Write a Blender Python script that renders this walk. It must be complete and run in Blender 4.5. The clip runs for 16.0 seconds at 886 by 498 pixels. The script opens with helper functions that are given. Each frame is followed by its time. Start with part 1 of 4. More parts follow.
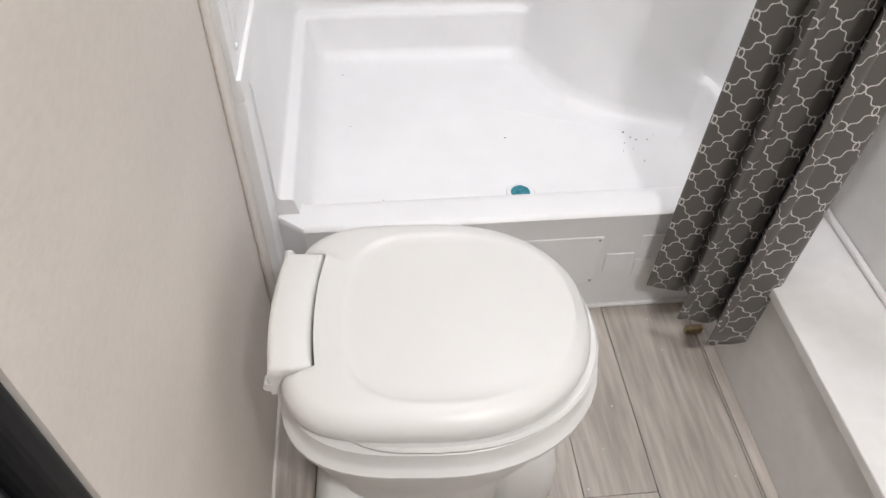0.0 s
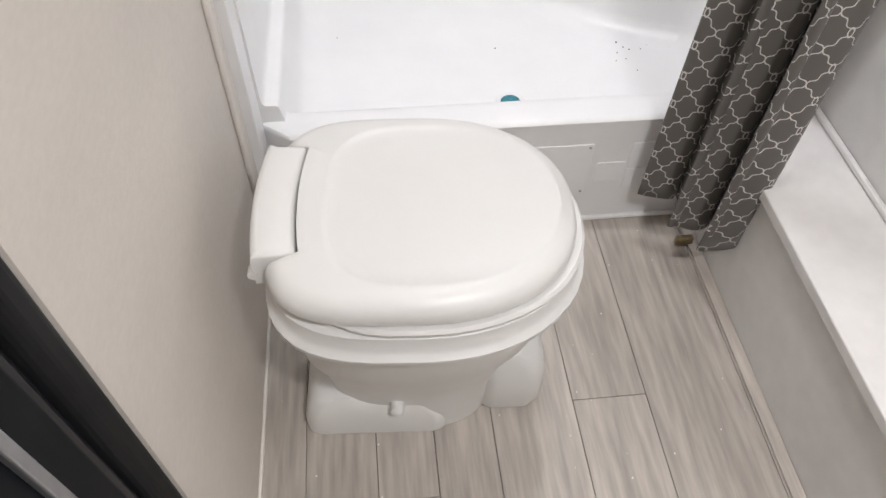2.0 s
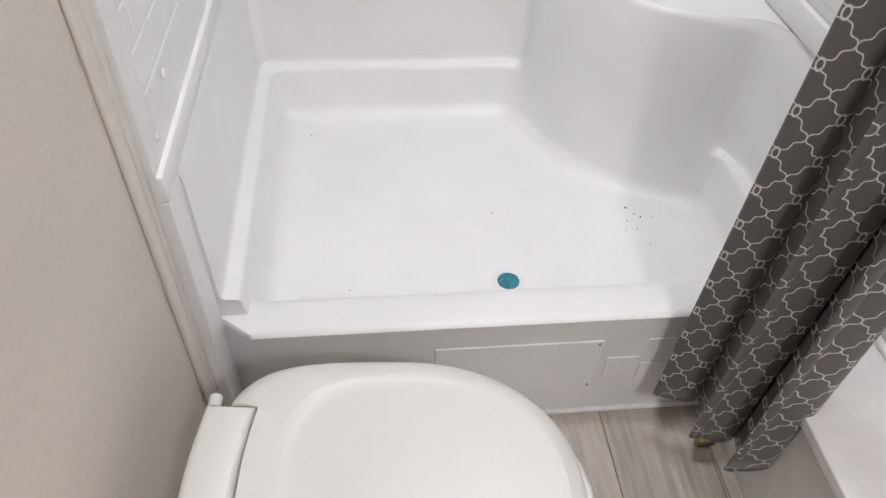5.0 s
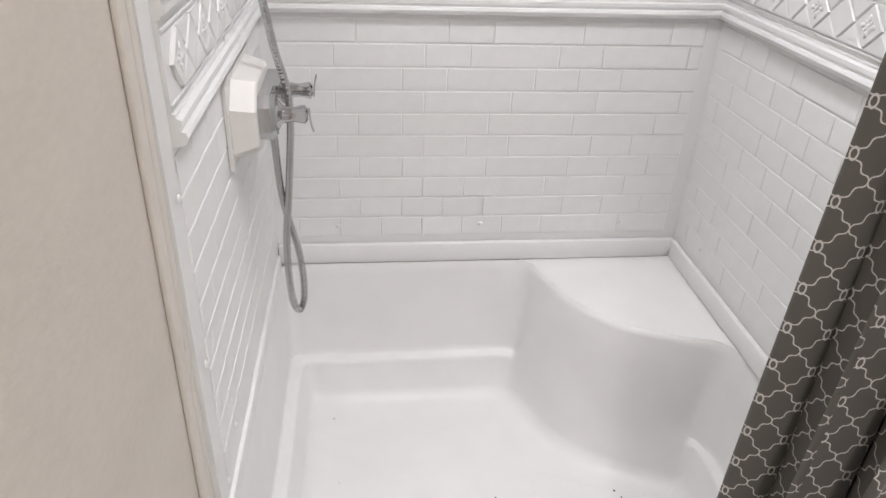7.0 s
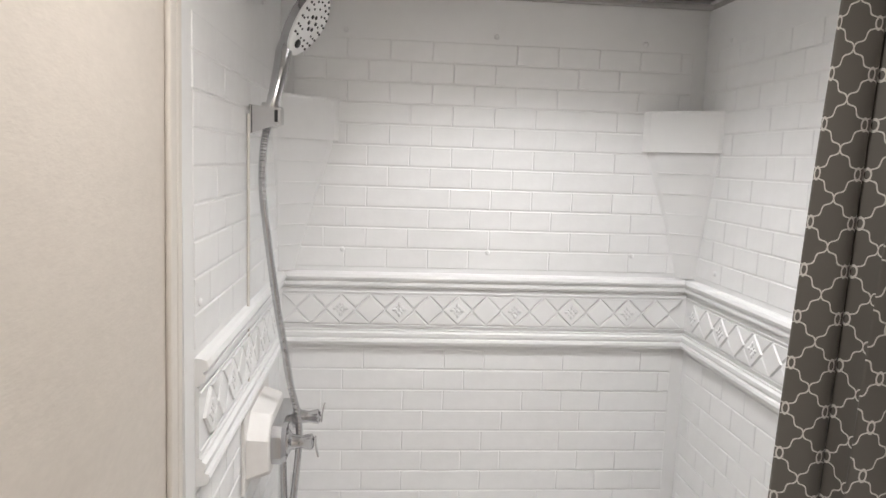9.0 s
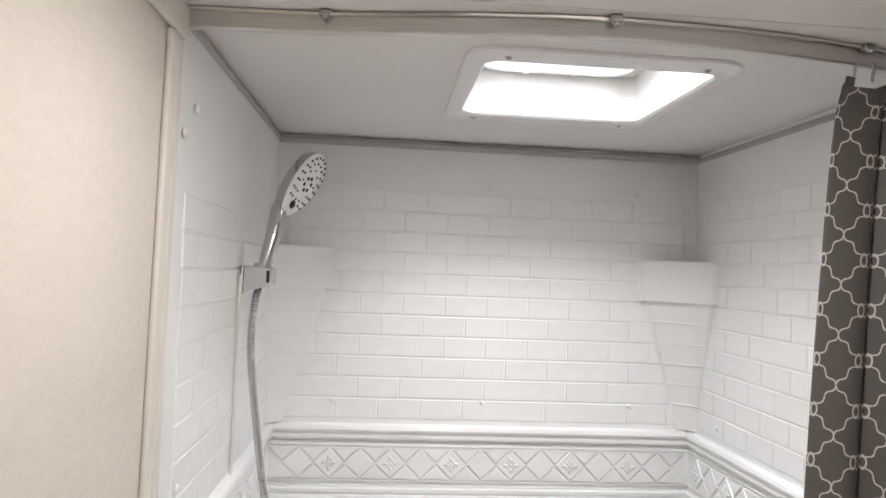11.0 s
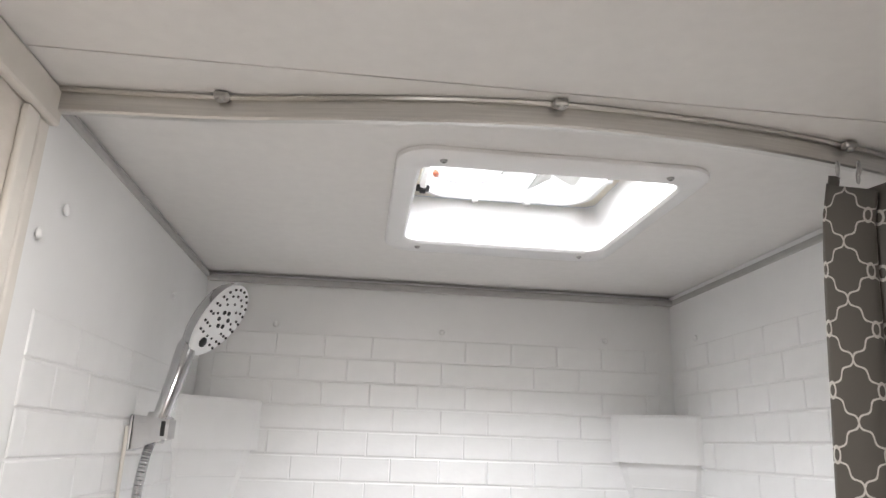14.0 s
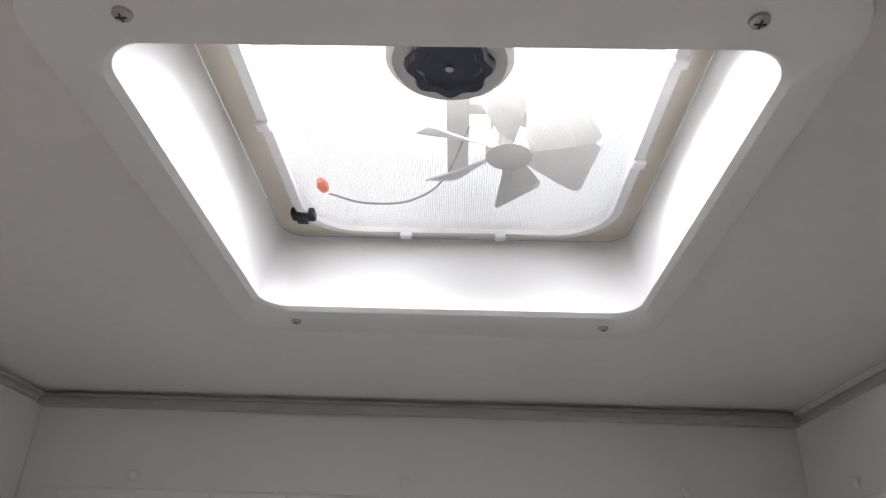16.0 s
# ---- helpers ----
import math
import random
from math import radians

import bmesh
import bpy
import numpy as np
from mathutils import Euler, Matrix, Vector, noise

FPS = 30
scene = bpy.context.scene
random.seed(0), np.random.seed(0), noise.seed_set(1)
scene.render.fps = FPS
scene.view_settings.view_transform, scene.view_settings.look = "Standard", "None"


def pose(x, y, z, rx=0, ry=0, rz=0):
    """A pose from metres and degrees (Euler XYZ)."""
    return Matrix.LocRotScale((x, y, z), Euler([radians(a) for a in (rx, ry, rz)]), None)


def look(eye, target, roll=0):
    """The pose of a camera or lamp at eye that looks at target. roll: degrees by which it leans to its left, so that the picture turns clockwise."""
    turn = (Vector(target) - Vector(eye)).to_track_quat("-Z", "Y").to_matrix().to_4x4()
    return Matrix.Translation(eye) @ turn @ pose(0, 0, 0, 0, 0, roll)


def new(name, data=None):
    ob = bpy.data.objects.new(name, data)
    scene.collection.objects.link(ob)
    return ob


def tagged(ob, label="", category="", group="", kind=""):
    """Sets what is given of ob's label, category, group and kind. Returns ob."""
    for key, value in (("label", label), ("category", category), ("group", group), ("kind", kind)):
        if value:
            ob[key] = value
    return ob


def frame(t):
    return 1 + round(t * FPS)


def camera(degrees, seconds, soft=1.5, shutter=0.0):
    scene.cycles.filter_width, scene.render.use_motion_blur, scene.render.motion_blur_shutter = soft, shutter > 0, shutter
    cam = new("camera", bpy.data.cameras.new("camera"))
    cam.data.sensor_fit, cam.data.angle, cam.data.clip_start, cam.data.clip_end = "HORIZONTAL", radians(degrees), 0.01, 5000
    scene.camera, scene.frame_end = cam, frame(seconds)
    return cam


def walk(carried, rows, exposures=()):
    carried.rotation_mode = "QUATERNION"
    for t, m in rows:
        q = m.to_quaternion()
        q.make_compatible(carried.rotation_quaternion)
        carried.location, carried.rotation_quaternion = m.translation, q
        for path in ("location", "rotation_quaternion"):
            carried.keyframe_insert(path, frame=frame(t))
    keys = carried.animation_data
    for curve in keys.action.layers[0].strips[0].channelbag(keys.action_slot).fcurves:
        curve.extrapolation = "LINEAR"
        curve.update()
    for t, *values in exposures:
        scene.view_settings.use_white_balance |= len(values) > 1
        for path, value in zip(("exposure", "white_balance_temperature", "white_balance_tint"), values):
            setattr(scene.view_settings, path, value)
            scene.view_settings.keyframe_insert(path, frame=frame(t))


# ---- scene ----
cam = camera(64.5, 16.0)
PATH = [
    (0, (0.049, -0.066, 1.293), (0.211, 1.282, -0.175), 1.8),
    (0.5, (0.077, -0.054, 1.239), (0.251, 1.288, -0.233), 2.0),
    (1, (0.09, -0.085, 1.201), (0.258, 1.23, -0.296), 1.7),
    (1.5, (0.08, -0.106, 1.205), (0.248, 1.152, -0.34), 1.8),
    (2, (0.062, -0.12, 1.234), (0.222, 1.114, -0.332), 1.7),
    (2.5, (0.042, -0.12, 1.283), (0.194, 1.109, -0.288), 1.5),
    (3, (0.017, -0.101, 1.316), (0.163, 1.137, -0.248), 1.4),
    (3.5, (0.028, -0.036, 1.298), (0.179, 1.231, -0.241), 1.7),
    (4, (0.087, 0.116, 1.225), (0.246, 1.416, -0.286), 2.3),
    (4.2, (0.108, 0.173, 1.211), (0.274, 1.487, -0.288), 2.6),
    (6.3, (0.107, 0.187, 1.469), (0.302, 1.732, 0.214), 2.6),
    (6.5, (0.099, 0.185, 1.515), (0.302, 1.765, 0.305), 2.5),
    (7, (0.061, 0.128, 1.58), (0.272, 1.849, 0.584), 2.4),
    (7.5, (0.087, 0.068, 1.642), (0.275, 1.903, 0.869), 2.1),
    (8, (0.105, 0.033, 1.677), (0.287, 1.939, 1.099), 2.0),
    (8.5, (0.119, -0.008, 1.712), (0.29, 1.943, 1.309), 2.0),
    (9, (0.091, -0.03, 1.728), (0.256, 1.947, 1.477), 2.0),
    (9.2, (0.077, -0.016, 1.742), (0.25, 1.967, 1.541), 2.1),
    (11.3, (0.104, 0.0, 1.833), (0.271, 1.989, 1.955), 2.3),
    (11.5, (0.111, 0.009, 1.838), (0.295, 1.993, 2.011), 2.1),
    (12, (0.14, 0.047, 1.838), (0.336, 2.014, 2.143), 2.1),
    (12.5, (0.166, 0.084, 1.825), (0.374, 2.028, 2.244), 2.1),
    (13, (0.208, 0.128, 1.803), (0.422, 2.055, 2.292), 1.9),
    (13.5, (0.204, 0.136, 1.786), (0.414, 2.054, 2.313), 2.0),
    (14, (0.175, 0.171, 1.787), (0.386, 2.085, 2.327), 2.0),
    (14.5, (0.255, 0.363, 1.788), (0.462, 2.272, 2.345), 1.9),
    (15, (0.281, 0.506, 1.837), (0.412, 2.414, 2.424), 2.0),
    (15.5, (0.348, 0.643, 1.854), (0.396, 2.5, 2.596), 2.0),
    (16, (0.426, 0.742, 1.888), (0.364, 2.527, 2.789), 2.1),
]
EXPOSURES = [(0, 0.58, 6150, 11), (2.5, 0.60, 6150, 11), (3.5, 0.64, 6150, 11), (4.2, 0.45, 6150, 12), (6.5, 0.35, 6250, 12), (9, 0.37, 6400, 10), (12.5, 0.48, 6250, 10), (14.5, 0.58, 6200, 10), (15, 0.48, 6150, 10), (15.5, 0.33, 6100, 10), (16, -0.42, 6200, 12)]
walk(cam, [(t, look(eye, target, roll)) for t, eye, target, roll in PATH], EXPOSURES)

# ---- plan, in metres ----
X0, X1 = -0.168, 0.880        # shower side walls
Y0, Y1 = 0.905, 1.720         # shower front and back wall
CE = 2.140                    # ceiling
LW, RW = -0.170, 0.955        # room side walls
YB = -0.85                    # wall behind the entrance

# ---- world and lights ----
world = bpy.data.worlds.new("sky")
scene.world = world
world.use_nodes = True
wn = world.node_tree.nodes
sky = wn.new("ShaderNodeTexSky")
sky.sky_type, sky.sun_disc, sky.sun_elevation, sky.sun_rotation = "NISHITA", False, radians(50), radians(200)
wn["Background"].inputs["Strength"].default_value = 0.1
world.node_tree.links.new(sky.outputs["Color"], wn["Background"].inputs["Color"])


def area_lamp(name, place, target, size, watts, colour, size_y=None):
    data = bpy.data.lights.new(name, "AREA")
    data.energy, data.color, data.size = watts, colour, size
    if size_y:
        data.shape, data.size_y = "RECTANGLE", size_y
    ob = new(name, data)
    ob.matrix_world = look(place, target)
    return ob


SUN = bpy.data.lights.new("sun", "SUN")
SUN.energy, SUN.angle, SUN.color = 3.0, radians(0.5), (1.0, 0.96, 0.9)
new("sun", SUN).matrix_world = look((1, -1.6, 4.2), (0.4, 1.2, 2.2))
area_lamp("skylight_daylight", (0.415, 1.118, 2.322), (0.415, 1.29, 1), 0.20, 7.2, (1.0, 0.98, 0.965), 0.13).data.spread = radians(108)
area_lamp("puck_lamp", (0.187, 0.578, 2.110), (0.187, 0.578, 1), 0.07, 2.8, (1.0, 0.94, 0.87))
# fill light added behind the camera; no fixture is known there
area_lamp("entry_fill_lamp", (0.50, -0.55, 2.10), (0.50, -0.55, 1), 0.12, 10.5, (1.0, 0.965, 0.93)).data.spread = radians(132)


# ---- materials ----
def mat(name, base, rough=0.5, metal=0.0, grain=0.0, scale=20.0, bump=0.0, bump_scale=120.0, stain=0.0, stain_scale=3.0, stretch=(1, 1, 1), coat=0.0, each=0.0, rough_var=0.0):
    m = bpy.data.materials.new(name)
    m.use_nodes = True
    n, l = m.node_tree.nodes, m.node_tree.links
    b = n["Principled BSDF"]
    b.inputs["Roughness"].default_value, b.inputs["Metallic"].default_value = rough, metal
    b.inputs["Coat Weight"].default_value, b.inputs["Coat Roughness"].default_value = coat, 0.12
    co = n.new("ShaderNodeTexCoord")
    mp = n.new("ShaderNodeMapping")
    mp.inputs["Scale"].default_value = stretch
    l.new(co.outputs["Object"], mp.inputs["Vector"])
    v = n.new("ShaderNodeValue")
    v.outputs[0].default_value = 1.0
    last = v.outputs[0]

    def noisy(sc, amount, source):
        t = n.new("ShaderNodeTexNoise")
        t.inputs["Scale"].default_value, t.inputs["Detail"].default_value = sc, 5
        l.new(mp.outputs[0], t.inputs["Vector"])
        r = n.new("ShaderNodeMapRange")
        r.inputs["From Min"].default_value, r.inputs["From Max"].default_value = 0.3, 0.7
        r.inputs["To Min"].default_value, r.inputs["To Max"].default_value = 1 - amount, 1 + amount * 0.4
        l.new(t.outputs["Fac"], r.inputs["Value"])
        k = n.new("ShaderNodeMath")
        k.operation = "MULTIPLY"
        l.new(source, k.inputs[0])
        l.new(r.outputs[0], k.inputs[1])
        return k.outputs[0], t

    if grain:
        last, _ = noisy(scale, grain, last)
    if stain:
        last, _ = noisy(stain_scale, stain, last)
    if each:
        oi = n.new("ShaderNodeObjectInfo")
        r = n.new("ShaderNodeMapRange")
        r.inputs["To Min"].default_value, r.inputs["To Max"].default_value = 1 - each, 1 + each
        l.new(oi.outputs["Random"], r.inputs["Value"])
        k = n.new("ShaderNodeMath")
        k.operation = "MULTIPLY"
        l.new(last, k.inputs[0])
        l.new(r.outputs[0], k.inputs[1])
        last = k.outputs[0]
    if grain or stain or each:
        mx = n.new("ShaderNodeVectorMath")
        mx.operation = "SCALE"
        mx.inputs[0].default_value = base
        l.new(last, mx.inputs["Scale"])
        l.new(mx.outputs[0], b.inputs["Base Color"])
    else:
        b.inputs["Base Color"].default_value = (*base, 1)
    if rough_var:
        t = n.new("ShaderNodeTexNoise")
        t.inputs["Scale"].default_value, t.inputs["Detail"].default_value = 9, 4
        l.new(mp.outputs[0], t.inputs["Vector"])
        r = n.new("ShaderNodeMapRange")
        r.inputs["To Min"].default_value, r.inputs["To Max"].default_value = max(0.02, rough - rough_var), rough + rough_var
        l.new(t.outputs["Fac"], r.inputs["Value"])
        l.new(r.outputs[0], b.inputs["Roughness"])
    if bump:
        t = n.new("ShaderNodeTexNoise")
        t.inputs["Scale"].default_value, t.inputs["Detail"].default_value = bump_scale, 4
        l.new(mp.outputs[0], t.inputs["Vector"])
        bp = n.new("ShaderNodeBump")
        bp.inputs["Strength"].default_value, bp.inputs["Distance"].default_value = bump, 0.002
        l.new(t.outputs["Fac"], bp.inputs["Height"])
        l.new(bp.outputs[0], b.inputs["Normal"])
    return m


WALLPAPER = mat("textured_wallboard", (0.65, 0.60, 0.545), 0.6, grain=0.04, scale=60, bump=0.15, bump_scale=140, stain=0.04, stretch=(1, 1, 2.5))
TRIM = mat("trim_vinyl", (0.70, 0.66, 0.61), 0.5, grain=0.04, scale=40, bump=0.1)
CEILING = mat("ceiling_panel", (0.74, 0.72, 0.70), 0.65, grain=0.03, scale=50, stain=0.04, stain_scale=2, bump=0.08, bump_scale=200)
ABS = mat("white_moulded_plastic", (0.82, 0.815, 0.815), 0.36, grain=0.02, scale=12, bump=0.05, bump_scale=35, stain=0.03, stain_scale=4, rough_var=0.03)
PANEL = mat("white_wall_surround", (0.80, 0.80, 0.80), 0.38, grain=0.02, scale=15, bump=0.16, bump_scale=30, stain=0.03, rough_var=0.08)
BRICK = mat("moulded_brick", (0.80, 0.80, 0.80), 0.36, grain=0.025, scale=25, bump=0.2, bump_scale=40, each=0.012, rough_var=0.08)
TOILET = mat("toilet_plastic", (0.69, 0.68, 0.655), 0.36, grain=0.015, scale=10, bump=0.03, bump_scale=20, rough_var=0.05, stain=0.02)
CHROME = mat("chrome", (0.55, 0.55, 0.56), 0.12, 1.0, rough_var=0.05, grain=0.03, scale=30)
ALU = mat("brushed_aluminium", (0.66, 0.645, 0.62), 0.30, 1.0, grain=0.12, scale=60, stretch=(0.1, 1, 6), rough_var=0.08)
STEEL = mat("screw_steel", (0.45, 0.44, 0.43), 0.35, 1.0, grain=0.15, scale=200)
BLACK = mat("black_rubber", (0.012, 0.012, 0.014), 0.45, grain=0.3, scale=40)
NAVY = mat("dark_knob_plastic", (0.012, 0.016, 0.035), 0.35, grain=0.2, scale=60)
GREYBEAD = mat("grey_ceiling_bead", (0.42, 0.41, 0.40), 0.5, grain=0.08, scale=40)
SPECK = mat("dirt_speck", (0.08, 0.06, 0.04), 0.9, grain=0.3, scale=300)
SPRAYFACE = mat("spray_face_plastic", (0.78, 0.78, 0.78), 0.35, grain=0.02, scale=40)
TEAL = mat("teal_drain_water", (0.04, 0.23, 0.29), 0.15, grain=0.5, scale=160, bump=0.4, bump_scale=200)
BOXWHITE = mat("painted_board", (0.77, 0.75, 0.73), 0.5, grain=0.05, scale=25, stain=0.05, bump=0.12, bump_scale=90)
BRASS = mat("tarnished_brass", (0.38, 0.30, 0.18), 0.4, 1.0, grain=0.3, scale=80)
FANWHITE = mat("fan_plastic", (0.60, 0.59, 0.57), 0.45, grain=0.03, scale=30)
YELLOWED = mat("aged_plastic", (0.74, 0.68, 0.58), 0.45, grain=0.05, scale=20, stain=0.08, stain_scale=8)
ORANGE = mat("orange_wire_nut", (0.75, 0.16, 0.06), 0.4, grain=0.1, scale=60)
WIRE = mat("grey_wire", (0.18, 0.18, 0.18), 0.5, grain=0.1, scale=90)
# black of the door; on the hall walls it paints in the missing light
DOOR_HALL_BLACK = mat("black_door_and_unlit_hall", (0.006, 0.007, 0.009), 0.5, grain=0.2, scale=30)
JAMB = mat("dark_jamb_trim", (0.010, 0.010, 0.011), 0.5, grain=0.15, scale=40, rough_var=0.1)
SATIN = mat("satin_edge_metal", (0.50, 0.52, 0.56), 0.4, 1.0, grain=0.08, scale=60)
for dark in (DOOR_HALL_BLACK, JAMB):
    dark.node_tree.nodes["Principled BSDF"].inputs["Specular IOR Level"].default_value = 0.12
CAULK = mat("white_caulk", (0.74, 0.73, 0.71), 0.55, grain=0.06, scale=60, bump=0.3, bump_scale=150)


def wood_material():
    m = mat("grey_wood_vinyl", (0.47, 0.425, 0.375), 0.38, grain=0.26, scale=9, stain=0.20, stain_scale=1.6, stretch=(9, 0.8, 1), bump=0.18, bump_scale=60, each=0.08, rough_var=0.08)
    n, l = m.node_tree.nodes, m.node_tree.links
    mp = [k for k in n if k.bl_idname == "ShaderNodeMapping"][0]
    oi = n.new("ShaderNodeObjectInfo")
    s = n.new("ShaderNodeVectorMath")
    s.operation = "SCALE"
    s.inputs[0].default_value = (5, 9, 3)
    l.new(oi.outputs["Random"], s.inputs["Scale"])
    l.new(s.outputs[0], mp.inputs["Location"])
    return m


WOOD = wood_material()


def curtain_material():
    """Grey fabric with a pale quatrefoil trellis, in metres of cloth."""
    m = bpy.data.materials.new("trellis_curtain_cloth")
    m.use_nodes = True
    n, l = m.node_tree.nodes, m.node_tree.links

    def op(kind, a, b=None):
        k = n.new("ShaderNodeMath")
        k.operation = kind
        for i, v in enumerate((a, b)):
            if v is None:
                continue
            if isinstance(v, (int, float)):
                k.inputs[i].default_value = v
            else:
                l.new(v, k.inputs[i])
        return k.outputs[0]

    uv = n.new("ShaderNodeUVMap")
    sep = n.new("ShaderNodeSeparateXYZ")
    l.new(uv.outputs[0], sep.inputs[0])
    P, Q = 0.051, 0.064
    a = op("MULTIPLY", sep.outputs[0], math.pi / P)
    b = op("MULTIPLY", sep.outputs[1], math.pi / Q)
    p, q = op("ADD", a, b), op("SUBTRACT", a, b)
    f = op("ABSOLUTE", op("COSINE", op("ADD", p, op("MULTIPLY", op("SINE", op("MULTIPLY", q, 4.0)), 0.16))))
    g = op("ABSOLUTE", op("COSINE", op("ADD", q, op("MULTIPLY", op("SINE", op("MULTIPLY", p, 4.0)), 0.16))))
    line = op("LESS_THAN", op("MINIMUM", f, g), 0.08)
    du = op("SUBTRACT", op("FRACT", op("ADD", op("DIVIDE", sep.outputs[0], P), 0.0)), 0.5)
    dv = op("SUBTRACT", op("FRACT", op("ADD", op("DIVIDE", sep.outputs[1], Q), 0.5)), 0.5)
    d = op("SQRT", op("ADD", op("POWER", op("MULTIPLY", du, P / 0.0043), 2.0), op("POWER", op("MULTIPLY", dv, Q / 0.0078), 2.0)))
    ring = op("LESS_THAN", op("ABSOLUTE", op("SUBTRACT", d, 1.0)), 0.24)
    outside = op("GREATER_THAN", d, 1.0)
    line = op("MAXIMUM", op("MULTIPLY", line, outside), ring)
    t = n.new("ShaderNodeTexNoise")
    t.inputs["Scale"].default_value, t.inputs["Detail"].default_value = 900, 2
    l.new(uv.outputs[0], t.inputs["Vector"])
    mix = n.new("ShaderNodeMix")
    mix.data_type = "RGBA"
    l.new(line, mix.inputs["Factor"])
    mix.inputs[6].default_value = (0.108, 0.099, 0.088, 1)
    mix.inputs[7].default_value = (0.62, 0.60, 0.57, 1)
    vm = n.new("ShaderNodeVectorMath")
    vm.operation = "SCALE"
    l.new(mix.outputs[2], vm.inputs[0])
    l.new(op("ADD", op("MULTIPLY", t.outputs["Fac"], 0.3), 0.85), vm.inputs["Scale"])
    bs = n["Principled BSDF"]
    l.new(vm.outputs[0], bs.inputs["Base Color"])
    bs.inputs["Roughness"].default_value = 0.55
    bs.inputs["Sheen Weight"].default_value = 0.15
    bp = n.new("ShaderNodeBump")
    bp.inputs["Strength"].default_value, bp.inputs["Distance"].default_value = 0.15, 0.001
    l.new(t.outputs["Fac"], bp.inputs["Height"])
    l.new(bp.outputs[0], bs.inputs["Normal"])
    return m


CLOTH = curtain_material()


def screen_material():
    """Fine woven insect screen: thin threads with open holes."""
    m = bpy.data.materials.new("insect_screen")
    m.use_nodes = True
    n, l = m.node_tree.nodes, m.node_tree.links
    co = n.new("ShaderNodeTexCoord")
    sep = n.new("ShaderNodeSeparateXYZ")
    l.new(co.outputs["Object"], sep.inputs[0])
    masks = []
    for i in (0, 1):
        k = n.new("ShaderNodeMath")
        k.operation = "MULTIPLY"
        k.inputs[1].default_value = 1 / 0.0022
        l.new(sep.outputs[i], k.inputs[0])
        f = n.new("ShaderNodeMath")
        f.operation = "FRACT"
        l.new(k.outputs[0], f.inputs[0])
        c = n.new("ShaderNodeMath")
        c.operation = "LESS_THAN"
        c.inputs[1].default_value = 0.16
        l.new(f.outputs[0], c.inputs[0])
        masks.append(c.outputs[0])
    mx = n.new("ShaderNodeMath")
    mx.operation = "MAXIMUM"
    l.new(masks[0], mx.inputs[0])
    l.new(masks[1], mx.inputs[1])
    b = n["Principled BSDF"]
    b.inputs["Base Color"].default_value = (0.5, 0.5, 0.5, 1)
    l.new(mx.outputs[0], b.inputs["Alpha"])
    return m


SCREEN = screen_material()


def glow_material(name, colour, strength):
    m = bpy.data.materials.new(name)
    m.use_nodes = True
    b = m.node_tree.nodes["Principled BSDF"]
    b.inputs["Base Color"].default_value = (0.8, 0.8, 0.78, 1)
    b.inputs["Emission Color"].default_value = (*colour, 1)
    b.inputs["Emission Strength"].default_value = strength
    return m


# emission replaces daylight coming through the translucent vent lid
DOME = glow_material("glowing_dome_lid", (0.96, 0.99, 1.0), 1.5)
LENS = glow_material("lit_lamp_lens", (1.0, 0.95, 0.88), 6.0)


# ---- mesh helpers ----
def part(name, bm, material, parent=None, label="", smooth=False):
    me = bpy.data.meshes.new(name)
    bmesh.ops.recalc_face_normals(bm, faces=bm.faces)
    bm.to_mesh(me)
    bm.free()
    me.materials.append(material)
    if smooth:
        me.shade_smooth()
        me.set_sharp_from_angle(angle=radians(42))
    ob = new(name, me)
    if parent:
        ob.parent = parent
    if label:
        ob["label"] = label
    return ob


def thing(name, label, category, place=(0, 0, 0), group="", kind=""):
    ob = new(name)
    ob.location = place
    return tagged(ob, label, category, group, kind)


def hang(ob, parent):
    """Makes ob a part of parent without moving it."""
    ob.parent = parent
    ob.matrix_parent_inverse = Matrix.Translation(parent.location).inverted()
    return ob


def box(lo, hi, bevel=0.0, seg=2, bm=None):
    bm = bm or bmesh.new()
    r = bmesh.ops.create_cube(bm, size=1, matrix=Matrix.Translation([(a + b) / 2 for a, b in zip(lo, hi)]) @ Matrix.Diagonal([*(b - a for a, b in zip(lo, hi)), 1]))
    if bevel:
        edges = list({e for v in r["verts"] for e in v.link_edges})
        bmesh.ops.bevel(bm, geom=edges, offset=bevel, segments=seg, affect="EDGES", profile=0.5)
    return bm


def loft(loops, closed=True, cap0=False, cap1=False, bm=None):
    """Skin over loops of equal count."""
    bm = bm or bmesh.new()
    vs = [[bm.verts.new(p) for p in loop] for loop in loops]
    n = len(vs[0])
    for a, b in zip(vs, vs[1:]):
        for i in range(n if closed else n - 1):
            j = (i + 1) % n
            bm.faces.new((a[i], a[j], b[j], b[i]))
    if cap0:
        bm.faces.new(vs[0])
    if cap1:
        bm.faces.new(vs[-1])
    return bm


def tube(points, radius, n=10, bm=None, ends=True):
    """A round rod along points; radius may be a list."""
    pts = [Vector(p) for p in points]
    rad = radius if isinstance(radius, (list, tuple)) else [radius] * len(pts)
    loops, side = [], None
    for i, p in enumerate(pts):
        d = (pts[min(i + 1, len(pts) - 1)] - pts[max(i - 1, 0)]).normalized()
        if side is None:
            side = d.orthogonal().normalized()
        side = (side - d * side.dot(d)).normalized()
        up = d.cross(side)
        loops.append([p + (side * math.cos(k * math.tau / n) + up * math.sin(k * math.tau / n)) * rad[i] for k in range(n)])
    return loft(loops, True, ends, ends, bm)


